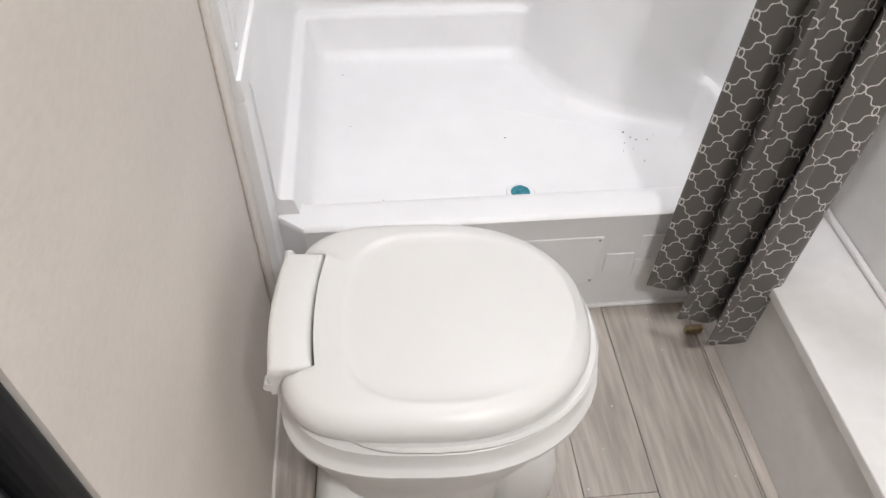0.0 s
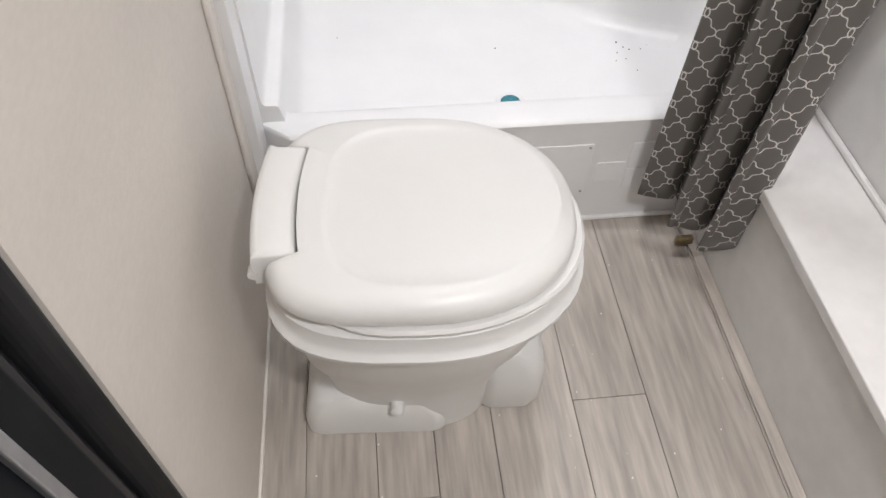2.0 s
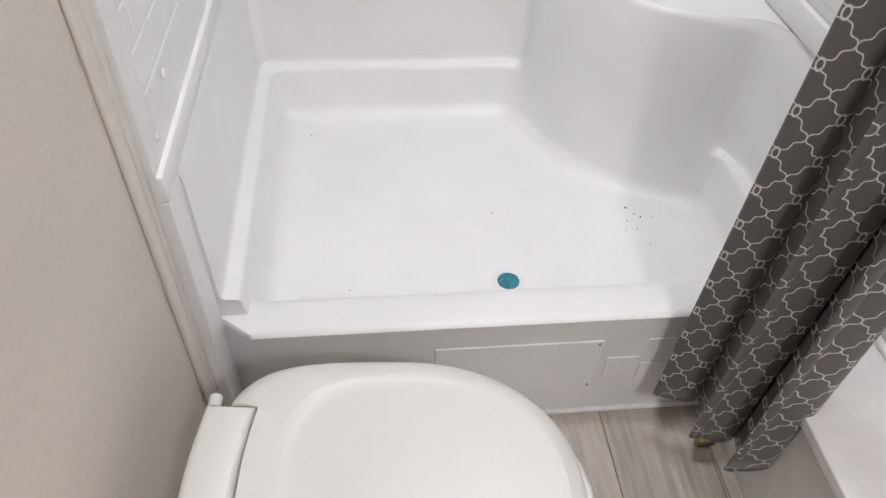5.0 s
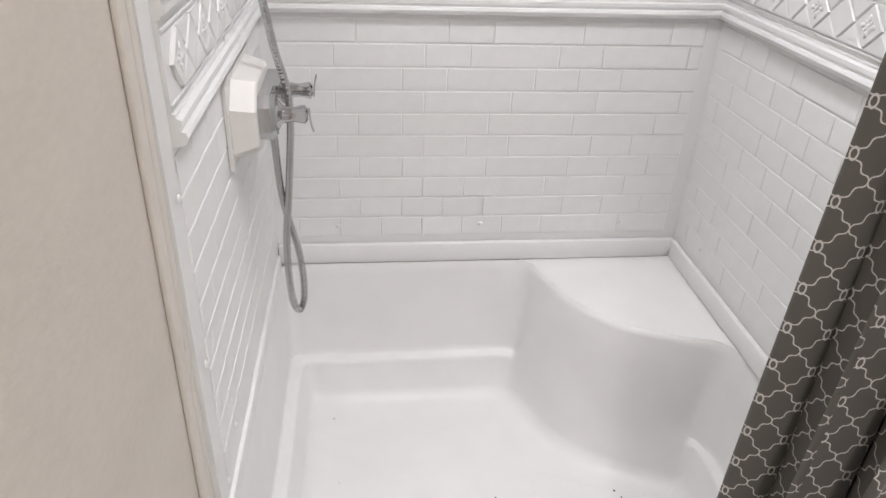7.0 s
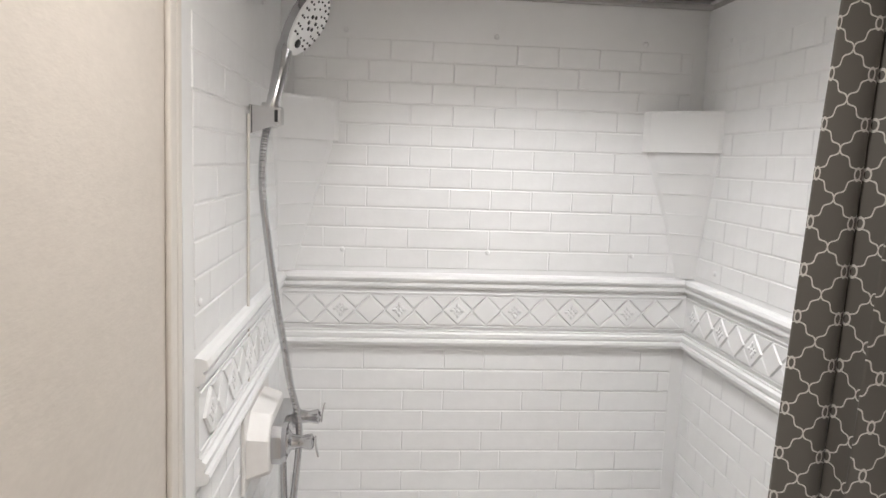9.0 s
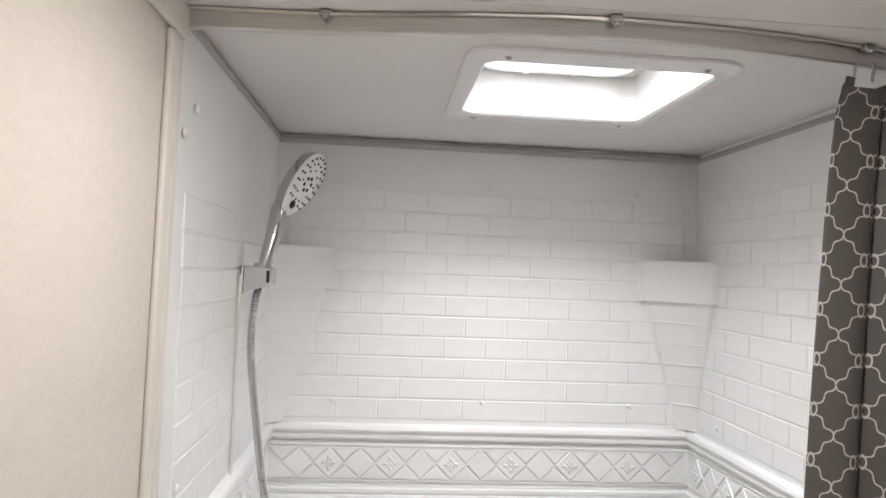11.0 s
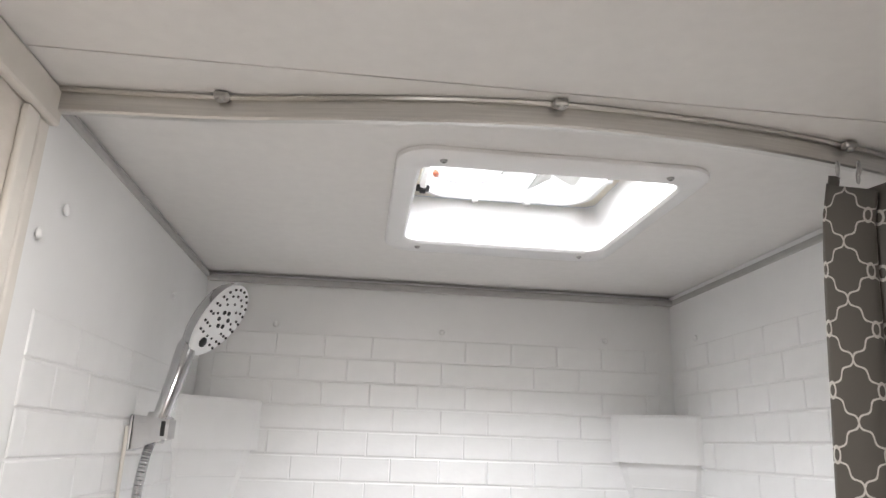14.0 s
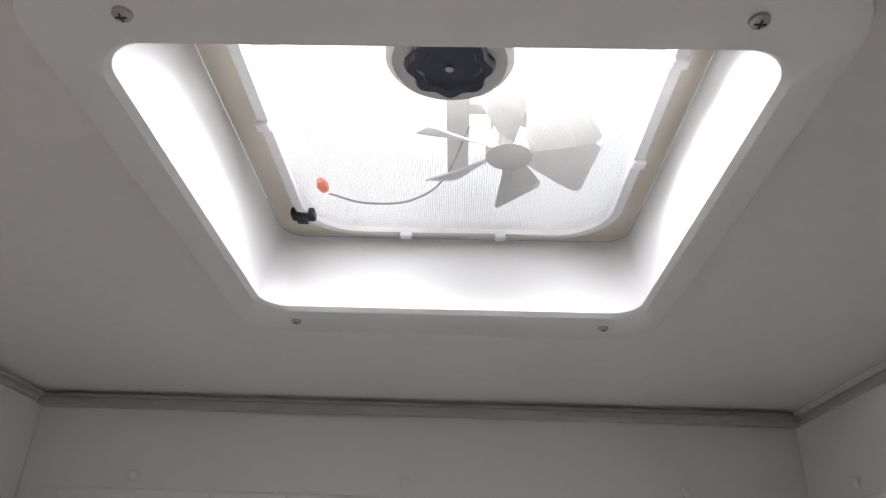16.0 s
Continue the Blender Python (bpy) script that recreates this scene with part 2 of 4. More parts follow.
def smooth_path(points, steps=8):
    """Catmull-Rom through the points."""
    p = [Vector(q) for q in points]
    p = [2 * p[0] - p[1]] + p + [2 * p[-1] - p[-2]]
    out = []
    for i in range(1, len(p) - 2):
        for k in range(steps):
            t = k / steps
            a, b, c, d = p[i - 1:i + 3]
            out.append(0.5 * ((2 * b) + (c - a) * t + (2 * a - 5 * b + 4 * c - d) * t * t + (3 * b - a - 3 * c + d) * t ** 3))
    return out + [p[-2]]


def spin(profile, n=24, m=Matrix(), bm=None):
    """A turned body: profile of (radius, height) about local z, placed by m."""
    loops = [[m @ Vector((r * math.cos(k * math.tau / n), r * math.sin(k * math.tau / n), h)) for k in range(n)] for r, h in profile]
    return loft(loops, True, True, True, bm)


def aim(place, axis):
    """A matrix at place whose z runs along axis."""
    return Matrix.Translation(place) @ Vector(axis).to_track_quat("Z", "Y").to_matrix().to_4x4()


def round_rect(x0, x1, y0, y1, r, z, n=6):
    out = []
    for cx, cy, a in ((x1 - r, y1 - r, 0), (x0 + r, y1 - r, 90), (x0 + r, y0 + r, 180), (x1 - r, y0 + r, 270)):
        for k in range(n + 1):
            t = radians(a + 90 * k / n)
            out.append(Vector((cx + r * math.cos(t), cy + r * math.sin(t), z)))
    return out


def lean(bm):
    """The partition stands 2 cm out at the floor."""
    for v in bm.verts:
        v.co.x -= 0.02 * (1 - v.co.z / CE)
    return bm


def structure(name, bm, material, label, category="wall", smooth=False):
    return tagged(part(name, bm, material, smooth=smooth), label, category, kind="structure")


# ---- setting ----
structure("floor", box((-1.2, YB - 0.1, -0.12), (1.2, 2.0, -0.0085)), mat("subfloor", (0.12, 0.11, 0.10), 0.8, grain=0.2), "dark subfloor under the plank floor", "floor")
FLOOR = bpy.data.objects["floor"]
structure("wall_west", lean(box((LW - 0.06, 0.187, 0), (LW, 0.884, CE))), WALLPAPER, "cream textured wallboard partition beside the toilet")
structure("wall_west_shower", box((X0 - 0.09, 0.886, 0), (X0 - 0.012, Y1 + 0.1, CE)), WALLPAPER, "hidden partition behind the shower surround")
structure("wall_north", box((X0 - 0.09, Y1 + 0.012, 0), (RW + 0.08, Y1 + 0.1, CE)), WALLPAPER, "partition behind the shower")
structure("wall_east_shower", box((X1 + 0.022, 0.95, 0), (RW + 0.08, Y1 + 0.01, CE)), WALLPAPER, "partition behind the shower surround")
structure("wall_east", box((RW, YB, 0), (RW + 0.08, 0.949, CE)), BOXWHITE, "pale smooth wall above the boxed ledge")
structure("wall_south", box((-1.1, YB - 0.08, 0), (RW + 0.08, YB, CE)), WALLPAPER, "cream wall behind the entrance")
# hall walls: the unlit room's darkness is put into their colour
structure("wall_west_hall", box((-1.1, YB, 0), (-1.02, 0.9, CE)), DOOR_HALL_BLACK, "wall beyond the open doorway, coloured near-black for the unlit hall")
structure("wall_hall_north", box((-1.02, 0.28, 0), (LW - 0.061, 0.36, CE)), DOOR_HALL_BLACK, "hall wall coloured near-black for the unlit hall")


def ceiling_mesh(x0, x1, y0, y1, hx0, hx1, hy0, hy1):
    bm = bmesh.new()
    for lo, hi in (((x0, y0), (x1, hy0)), ((x0, hy1), (x1, y1)), ((x0, hy0), (hx0, hy1)), ((hx1, hy0), (x1, hy1))):
        box((*lo, CE), (*hi, CE + 0.06), bm=bm)
    return bm


structure("ceiling", ceiling_mesh(-1.1, RW + 0.08, 0.806, Y1 + 0.1, 0.225, 0.602, 0.985, 1.425), CEILING, "smooth off-white ceiling panel with a roof vent opening", "ceiling")
structure("ceiling_entry", box((-1.1, YB - 0.08, CE), (RW + 0.08, 0.8035, CE + 0.06)), CEILING, "smooth off-white ceiling panel", "ceiling")
structure("ceiling_seam", box((-1.1, 0.8036, CE + 0.003), (RW + 0.08, 0.8059, CE + 0.05)), GREYBEAD, "thin grey seam between ceiling panels", "trim")

# wall trims
structure("trim_batten", lean(box((LW, 0.838, 0.0), (LW + 0.008, 0.8645, CE - 0.043), 0.003)), TRIM, "cream vertical batten strip on the partition", "trim")
# solid strip whose dark colour draws the gap's shade
structure("trim_gap", lean(box((LW - 0.001, 0.8649, 0.0), (LW + 0.0015, 0.8692, CE - 0.043))), mat("gap_shade", (0.06, 0.05, 0.045), 0.8, grain=0.2), "thin dark strip standing in for the shade in the gap between the batten and the corner strip", "trim")
structure("trim_corner", lean(box((LW - 0.002, 0.8695, 0.0), (X0 + 0.005, 0.889, CE - 0.043), 0.003)), TRIM, "cream corner strip beside the shower", "trim")
structure("trim_crown", box((LW, 0.188, CE - 0.042), (LW + 0.012, 0.899, CE - 0.001), 0.004), TRIM, "cream crown strip under the ceiling", "trim")
structure("trim_jamb", lean(box((LW - 0.064, 0.146, 0), (LW + 0.003, 0.186, CE), 0.014, 5)), JAMB, "dark grey rounded edge strip on the end of the partition", "trim")
structure("baseboard", lean(box((LW, 0.188, 0.0), (LW + 0.006, 0.837, 0.012), 0.002)), TRIM, "thin cream floor strip along the partition", "baseboard")
structure("trim_bead_north", box((X0, Y1 - 0.018, CE - 0.023), (X1 + 0.015, Y1 - 0.002, CE - 0.009), 0.004), GREYBEAD, "grey bead between shower wall and ceiling", "trim")
structure("trim_bead_west", box((X0 - 0.004, 0.91, CE - 0.018), (X0 + 0.007, Y1 - 0.019, CE - 0.007), 0.004), GREYBEAD, "grey bead between shower wall and ceiling", "trim")
structure("trim_bead_east", box((X1 + 0.001, 0.91, CE - 0.023), (X1 + 0.017, Y1 - 0.019, CE - 0.009), 0.004), GREYBEAD, "grey bead between shower wall and ceiling", "trim")


# dark door standing open against the hall side of the partition
def dark_door():
    t = thing("sliding_door", "open black sliding door with a grey metal edge strip", "door", (LW - 0.03, -0.05, 0))
    for nm, lo, hi, mt, bv in (("leaf", (LW - 0.050, -0.34, 0.012), (LW - 0.012, 0.124, 2.02), DOOR_HALL_BLACK, 0.004),
                               ("gasket", (LW - 0.056, 0.1245, 0.012), (LW - 0.022, 0.145, 2.02), BLACK, 0.007),
                               ("edge_strip", (LW - 0.0118, 0.071, 0.012), (LW - 0.004, 0.083, 2.02), SATIN, 0.002)):
        hang(part(nm, box(lo, hi, bv), mt), t)
    hang(part("latch", box((LW - 0.0300, 0.114, 1.012), (LW - 0.008, 0.130, 1.028), 0.003), TRIM, label="small pale latch plate"), t)


dark_door()


# boxed ledge along the east wall
def ledge():
    t = thing("boxed_ledge", "white painted boxed ledge with a thick top board along the wall", "ledge", (0.86, 0.2, 0))
    hang(part("front_panel", box((0.768, YB + 0.01, 0.0), (0.784, 0.902, 0.279)), BOXWHITE), t)
    hang(part("top_board", box((0.757, YB + 0.01, 0.280), (RW - 0.001, 0.902, 0.304), 0.003), BOXWHITE), t)
    hang(part("shoe_strip", box((0.742, YB + 0.01, 0.0), (0.7675, 0.902, 0.006), 0.002), WOOD, label="thin grey wood strip at the floor"), t)
    hang(part("back_bead", box((RW - 0.014, YB + 0.01, 0.305), (RW - 0.001, 0.902, 0.317), 0.004), BOXWHITE), t)


ledge()


# ---- shower pan ----
CTRL = [(-0.166, 0.957, 1), (-0.166, 1.702, 1), (0.478, 1.702, 1), (0.508, 1.615, 0), (0.553, 1.500, 0), (0.632, 1.402, 0), (0.751, 1.348, 0), (0.848, 1.324, 0.75), (0.878, 1.262, 1), (0.878, 0.957, 1)]
CORNER = [0, 0.035, 0.05, 0.04, 0.05, 0.05, 0.05, 0.03, 0.03, 0]
WITH = [(0, .632), (.004, .622), (.008, .60), (.010, .366), (.0122, .351), (.017, .3465), (.037, .3455), (.0410, .3425), (.0437, .332), (.058, .258), (.074, .236), (.100, .228), (.125, .225)]
FREE = [(-.004, .632), (.002, .629), (.007, .618), (.018, .50), (.023, .43), (.026, .39), (.029, .36), (.032, .335), (.035, .305), (.041, .262), (.052, .238), (.072, .228), (.110, .225)]


def offset_line(points, d):
    """Moves an open line of control points sideways to its right by d (one value per point)."""
    out = []
    for i, (x, y, *_) in enumerate(points):
        p = Vector((x, y))
        dirs = []
        if i > 0:
            dirs.append((p - Vector(points[i - 1][:2])).normalized())
        if i < len(points) - 1:
            dirs.append((Vector(points[i + 1][:2]) - p).normalized())
        ns = [Vector((q.y, -q.x)) for q in dirs]
        nn = sum(ns, Vector((0, 0))).normalized()
        out.append(p + nn * d[i] / max(0.5, nn.dot(ns[0])))
    return out


def rounded_line(pts, radii, n=6):
    out = [pts[0]]
    for i in range(1, len(pts) - 1):
        p, a, b = pts[i], pts[i - 1], pts[i + 1]
        r = min(radii[i], 0.45 * (p - a).length, 0.45 * (b - p).length)
        s, e = p + (a - p).normalized() * r, p + (b - p).normalized() * r
        for k in range(n + 1):
            t = k / n
            out.append(s * (1 - t) ** 2 + p * 2 * t * (1 - t) + e * t * t)
    return out + [pts[-1]]


def pan_basin():
    loops = []
    for (d1, z1), (d0, z0) in zip(WITH, FREE):
        w = [c[2] for c in CTRL]
        pts = offset_line(CTRL, [d1 * k + d0 * (1 - k) for k in w])
        line = rounded_line(pts, CORNER)
        m = len(line)
        zs = []
        for q, p in enumerate(line):
            k = 0 if q == 0 else (len(CTRL) - 1 if q == m - 1 else 1 + (q - 1) // 7)
            zs.append(z1 * w[k] + z0 * (1 - w[k]))
        zs = [sum(zs[max(0, q - 2):q + 3]) / len(zs[max(0, q - 2):q + 3]) for q in range(m)]
        loops.append([Vector((p.x, p.y, z)) for p, z in zip(line, zs)])
    bm = loft(loops, False)
    bm.verts.ensure_lookup_table()
    m = len(loops[0])
    last = [bm.verts[(len(loops) - 1) * m + i] for i in range(m)]
    bm.faces.new(last)
    # close the front ends of the side walls
    ends = [([bm.verts[k * m + i] for k in range(len(loops))], x) for i, x in ((0, X0 - 0.004), (m - 1, X1 + 0.004))]
    for edge, x in ends:
        bm.faces.new(edge + [bm.verts.new((x, 0.957, 0.2)), bm.verts.new((x, 0.957, 0.632))])
    return bm


def shower_pan():
    t = thing("shower_pan", "white moulded plastic shower pan with a corner seat", "shower pan", (0.35, 1.3, 0))
    hang(part("basin", pan_basin(), ABS, smooth=True), t)
    # seat top in the corner
    line = rounded_line(offset_line(CTRL, [-0.003] * len(CTRL)), CORNER)
    seat = [Vector((p.x, p.y, 0.6325)) for p in line if p.x > 0.455 and p.y > 1.24]
    poly = seat + [Vector((X1 - 0.001, 1.25, 0.6325)), Vector((X1 - 0.001, 1.705, 0.6325)), Vector((0.46, 1.705, 0.6325))]
    bm = bmesh.new()
    f = bm.faces.new([bm.verts.new(p) for p in poly])
    ex = bmesh.ops.extrude_face_region(bm, geom=[f])
    for v in (g for g in ex["geom"] if isinstance(g, bmesh.types.BMVert)):
        v.co.z -= 0.012
    hang(part("seat", bm, ABS), t)
    # front lip and apron, one section swept across
    sec = [(0.917, 0.0), (0.914, 0.02), (0.912, 0.285), (0.909, 0.299), (0.913, 0.3045), (0.922, 0.3065), (0.940, 0.3066), (0.965, 0.3055), (0.980, 0.3025), (0.992, 0.296), (1.002, 0.284), (1.014, 0.262), (1.022, 0.245), (1.030, 0.2335), (1.042, 0.2275), (1.058, 0.2254), (1.070, 0.2247), (1.080, 0.2)]
    def cut_back(x):
        """Depth by which the lip's corner is chamfered at x."""
        return 0.047 * max(0.0, 1 - min(x - X0, X1 - x) / 0.060)
    def lip(x):
        return [Vector((x, y + cut_back(x) * max(0.0, min(1.0, (1.03 - y) / 0.05)), z)) for y, z in sec]
    stations = (X0 + 0.001, X0 + 0.058, X0 + 0.061, X0 + 0.2, X1 - 0.2, X1 - 0.061, X1 - 0.058, X1 - 0.001)
    hang(part("front_apron", loft([lip(x) for x in stations], False), ABS, smooth=True), t)
    for s, xx in ((1, X0 + 0.001), (-1, X1 - 0.001)):
        bm = box((min(xx - s * 0.03, xx + s * 0.006), 0.8895, 0.0), (max(xx - s * 0.03, xx + s * 0.006), 0.9565, 0.6215), 0.002)
        hang(part("side_flange", bm, ABS), t)
    # upstand against the walls
    for lo, hi in (((X0 + 0.002, 1.700, 0.634), (X1 - 0.002, 1.7165, 0.686)), ((X0 - 0.006, 0.8905, 0.622), (X0 + 0.008, 1.699, 0.664)), ((X1 - 0.012, 0.92, 0.634), (X1 + 0.002, 1.699, 0.686))):
        hang(part("upstand", box(lo, hi, 0.004), ABS, smooth=True), t)
    # moulded panels on the apron
    hang(part("access_panel", box((0.20, 0.9098, 0.092), (0.506, 0.9160, 0.238), 0.0014), ABS, label="flat screwed access panel"), t)
    for x, z in ((0.498, 0.100), (0.498, 0.230)):
        hang(part("panel_screw", spin([(0.0035, 0), (0.003, 0.0015)], 8, aim((x, 0.9096, z), (0, -1, 0))), STEEL), t)
    for x0, x1, z0, z1 in ((0.522, 0.584, 0.125, 0.182), (0.590, 0.66, 0.17, 0.235), (0.590, 0.66, 0.105, 0.160)):
        hang(part("apron_block", box((x0, 0.9105, z0), (x1, 0.9160, z1), 0.0012), ABS), t)
    hang(part("caulk_bead", tube([(X0 + 0.004, 0.911, 0.005), (0.76, 0.911, 0.005)], 0.006, 8), CAULK), t)


shower_pan()


def drain():
    t = thing("shower_drain", "round white drain with teal water inside on the pan floor", "drain", (0.357, 1.074, 0.225))
    part("rim", spin([(0.020, 0.0), (0.023, 0.003), (0.030, 0.0035), (0.033, 0.0005)], 28), SPRAYFACE, t, smooth=True)
    part("water", spin([(0.0225, 0.001), (0.0215, 0.0022)], 24), TEAL, t, "teal wet drain opening")
    for k in range(5):
        a = k * math.tau / 5
        part("grate_bar", box((0.011 * math.cos(a) - 0.0022, 0.011 * math.sin(a) - 0.0022, 0.0022), (0.011 * math.cos(a) + 0.0022, 0.011 * math.sin(a) + 0.0022, 0.0034), 0.0008), TEAL, t)


drain()


# ---- shower wall surround ----
def slab(name, lo, hi, label):
    return structure(name, box(lo, hi, 0.0), PANEL, label, "shower wall")


WN = slab("wall_shower_north", (X0 - 0.01, Y1, 0.636), (X1 + 0.018, Y1 + 0.010, CE - 0.001), "white moulded shower wall with a brick pattern and a decorative band")
WW = slab("wall_shower_west", (X0 - 0.010, 0.890, 0.605), (X0, Y1 - 0.001, CE - 0.001), "white moulded shower wall with a brick pattern and a decorative band")
WE = slab("wall_shower_east", (X1 + 0.004, 0.884, 0.605), (X1 + 0.016, Y1 - 0.001, CE - 0.001), "white moulded shower wall with a brick pattern and a decorative band")

BAND0, BAND1 = 1.257, 1.444


def rail(length, z0, z1):
    """A stepped moulding along local x, its back on local y = 0, standing out to -y."""
    h = z1 - z0
    sec = [(0, z0), (-0.010, z0 + 0.001), (-0.017, z0 + 0.10 * h), (-0.020, z0 + 0.28 * h), (-0.018, z0 + 0.42 * h), (-0.012, z0 + 0.46 * h), (-0.012, z0 + 0.54 * h), (-0.015, z0 + 0.60 * h), (-0.015, z0 + 0.78 * h), (-0.009, z0 + 0.86 * h), (-0.009, z1 - 0.002), (0, z1)]
    return loft([[Vector((x, y, z)) for y, z in sec] for x in (0, length)], False, True, True)


def upper_rail(length, z0, z1):
    h = z0 + z1
    bm = rail(length, z0, z1)
    for v in bm.verts:
        v.co.z = h - v.co.z
    return bm


def diamond_mesh(w, h, depth, bw=0.003):
    bm = bmesh.new()
    def ring(s, y):
        return [Vector((s * w, y, 0)), Vector((0, y, s * h)), Vector((-s * w, y, 0)), Vector((0, y, -s * h))]
    k = 1 - bw / w
    loft([ring(1, 0), ring(1, -depth * 0.5), ring(k, -depth)], True, False, True, bm)
    me = bpy.data.meshes.new("diamond_tile")
    bmesh.ops.recalc_face_normals(bm, faces=bm.faces)
    bm.to_mesh(me), bm.free()
    me.materials.append(BRICK)
    return me


def triangle_mesh(w, h, depth):
    bm = bmesh.new()
    def ring(s, y):
        return [Vector((-s * w, y, 0.0015)), Vector((s * w, y, 0.0015)), Vector((0, y, s * h))]
    loft([ring(1, 0), ring(1, -depth * 0.5), ring(0.9, -depth)], True, False, True, bm)
    me = bpy.data.meshes.new("triangle_tile")
    bmesh.ops.recalc_face_normals(bm, faces=bm.faces)
    bm.to_mesh(me), bm.free()
    me.materials.append(BRICK)
    return me


def flower_mesh():
    bm = bmesh.new()
    for k in range(8):
        a = k * math.tau / 8
        r, s = (0.0125, 0.0062) if k % 2 == 0 else (0.0085, 0.0045)
        m = Matrix.Translation((r * math.cos(a), 0, r * math.sin(a))) @ Matrix.Rotation(-a, 4, "Y") @ Matrix.Diagonal((1.25, 0.5, 0.8, 1))
        bmesh.ops.create_icosphere(bm, subdivisions=1, radius=s, matrix=m)
    bmesh.ops.create_icosphere(bm, subdivisions=1, radius=0.005, matrix=Matrix.Diagonal((1, 0.8, 1, 1)))
    me = bpy.data.meshes.new("flower_relief")
    bm.to_mesh(me), bm.free()
    me.materials.append(BRICK)
    me.shade_smooth()
    return me


DIAMOND, TRI, FLOWER = diamond_mesh(0.0360, 0.0360, 0.0055, 0.0022), triangle_mesh(0.0342, 0.0342, 0.005), flower_mesh()


def placed(name, me, m, parent):
    ob = new(name, me)
    ob.parent = parent
    ob.matrix_basis = m
    return ob


def band(parent, m, length, first):
    """The decorative band on a wall, m being the wall's frame (x along, y into the wall)."""
    for nm, bm in (("lower_rail", rail(length, BAND0, BAND0 + 0.042)), ("upper_rail", upper_rail(length, BAND1 - 0.042, BAND1)),
                   ("band_field", box((0, -0.0055, BAND0 + 0.042), (length, -0.0001, BAND1 - 0.042)))):
        ob = part(nm, bm, PANEL, parent)
        ob.matrix_basis = m
    zc = (BAND0 + BAND1) / 2
    for zz in (zc - 0.0445, zc + 0.0405):
        ob = part("fillet", box((0, -0.009, zz), (length, -0.0056, zz + 0.004), 0.0012), PANEL, parent)
        ob.matrix_basis = m
    x, k = first, 0
    while x < length - 0.036:
        if x > 0.036:
            placed("diamond_tile", DIAMOND, m @ Matrix.Translation((x, -0.0055, zc)), parent)
            if k % 2 == 0:
                placed("flower_relief", FLOWER, m @ Matrix.Translation((x, -0.0108, zc)), parent)
        xt = x + 0.0368
        if 0.034 < xt < length - 0.034:
            placed("triangle_tile", TRI, m @ Matrix.Translation((xt, -0.0055, zc - 0.0375)), parent)
            placed("triangle_tile", TRI, m @ Matrix.Translation((xt, -0.0055, zc + 0.0375)) @ Matrix.Rotation(math.pi, 4, "Y"), parent)
        x += 0.0737
        k += 1


MN = Matrix.Translation((X0, Y1, 0))
MW = Matrix.Translation((X0, 0.938, 0)) @ Matrix.Rotation(radians(90), 4, "Z")
ME = Matrix.Translation((X1 + 0.004, Y1, 0)) @ Matrix.Rotation(radians(-90), 4, "Z")
band(WN, MN, X1 - X0, 0.152 - 0.1474)
band(WW, MW, Y1 - 0.938, 0.055)
band(WE, ME, Y1 - 0.91, 0.06)


# screw caps
CAP = bpy.data.meshes.new("screw_cap")
_bm = spin([(0.0065, 0), (0.0062, 0.002), (0.0035, 0.004), (0.0, 0.0044)], 12)
bmesh.ops.recalc_face_normals(_bm, faces=_bm.faces)
_bm.to_mesh(CAP), _bm.free()
CAP.materials.append(SPRAYFACE)
for x in (-0.014, 0.350, 0.724):
    for z in (0.735, 1.500, 2.030):
        placed("screw_cap", CAP, aim((x, Y1 - 0.0035, z), (0, -1, 0)), WN)
for y, z in ((1.565, 0.735), (1.575, 1.480), (1.592, 2.027), (1.05, 1.49), (1.05, 0.735)):
    placed("screw_cap", CAP, aim((X1 + 0.001, y, z), (-1, 0, 0)), WE)
for y, z in ((0.965, 2.028), (0.912, 1.985), (1.45, 2.03), (0.955, 1.52), (0.915, 1.20), (1.02, 0.735), (0.915, 0.95), (0.93, 0.70)):
    placed("screw_cap", CAP, aim((X0 + 0.003, y, z), (1, 0, 0)), WW)


# corner shelves
def corner_shelf(side):
    s = 1 if side == "west" else -1
    xc = X0 if s > 0 else X1 + 0.004
    t = thing("corner_shelf", "white moulded corner shelf tapering down to the band", "shelf", (xc, Y1, 1.45), "corner shelves")
    reach_x, reach_y = (0.142, 0.135) if s > 0 else (0.152, 0.125)
    def tri(f, z, g=0.0):
        return [Vector((xc, Y1 - 0.0005, z)), Vector((xc + s * (reach_x * f), Y1 - 0.0005, z)), Vector((xc + s * (reach_x * f - 0.012 * f), Y1 - 0.020 * f - g, z)), Vector((xc + s * 0.012 * f, Y1 - reach_y * f, z)), Vector((xc, Y1 - reach_y * f - 0.006 * f, z))]
    hang(part("apron", loft([tri(0.25, 1.446), tri(0.55, 1.60), tri(0.86, 1.742), tri(0.90, 1.766)], True, True, True), PANEL), t)
    hang(part("top", loft([tri(1.0, 1.7662), tri(1.0, 1.860), tri(0.98, 1.866)], True, True, True), PANEL), t)
    for z, f in ((1.715, 0.80), (1.664, 0.69), (1.613, 0.58), (1.562, 0.48), (1.511, 0.38)):
        a, b = tri(f, z)[2], tri(f, z)[3]
        n = Vector((s, -1, 0)).normalized() * 0.0012
        hang(part("course_joint", tube([a + n, b + n], 0.0014, 6), PANEL), t)


corner_shelf("west")
corner_shelf("east")


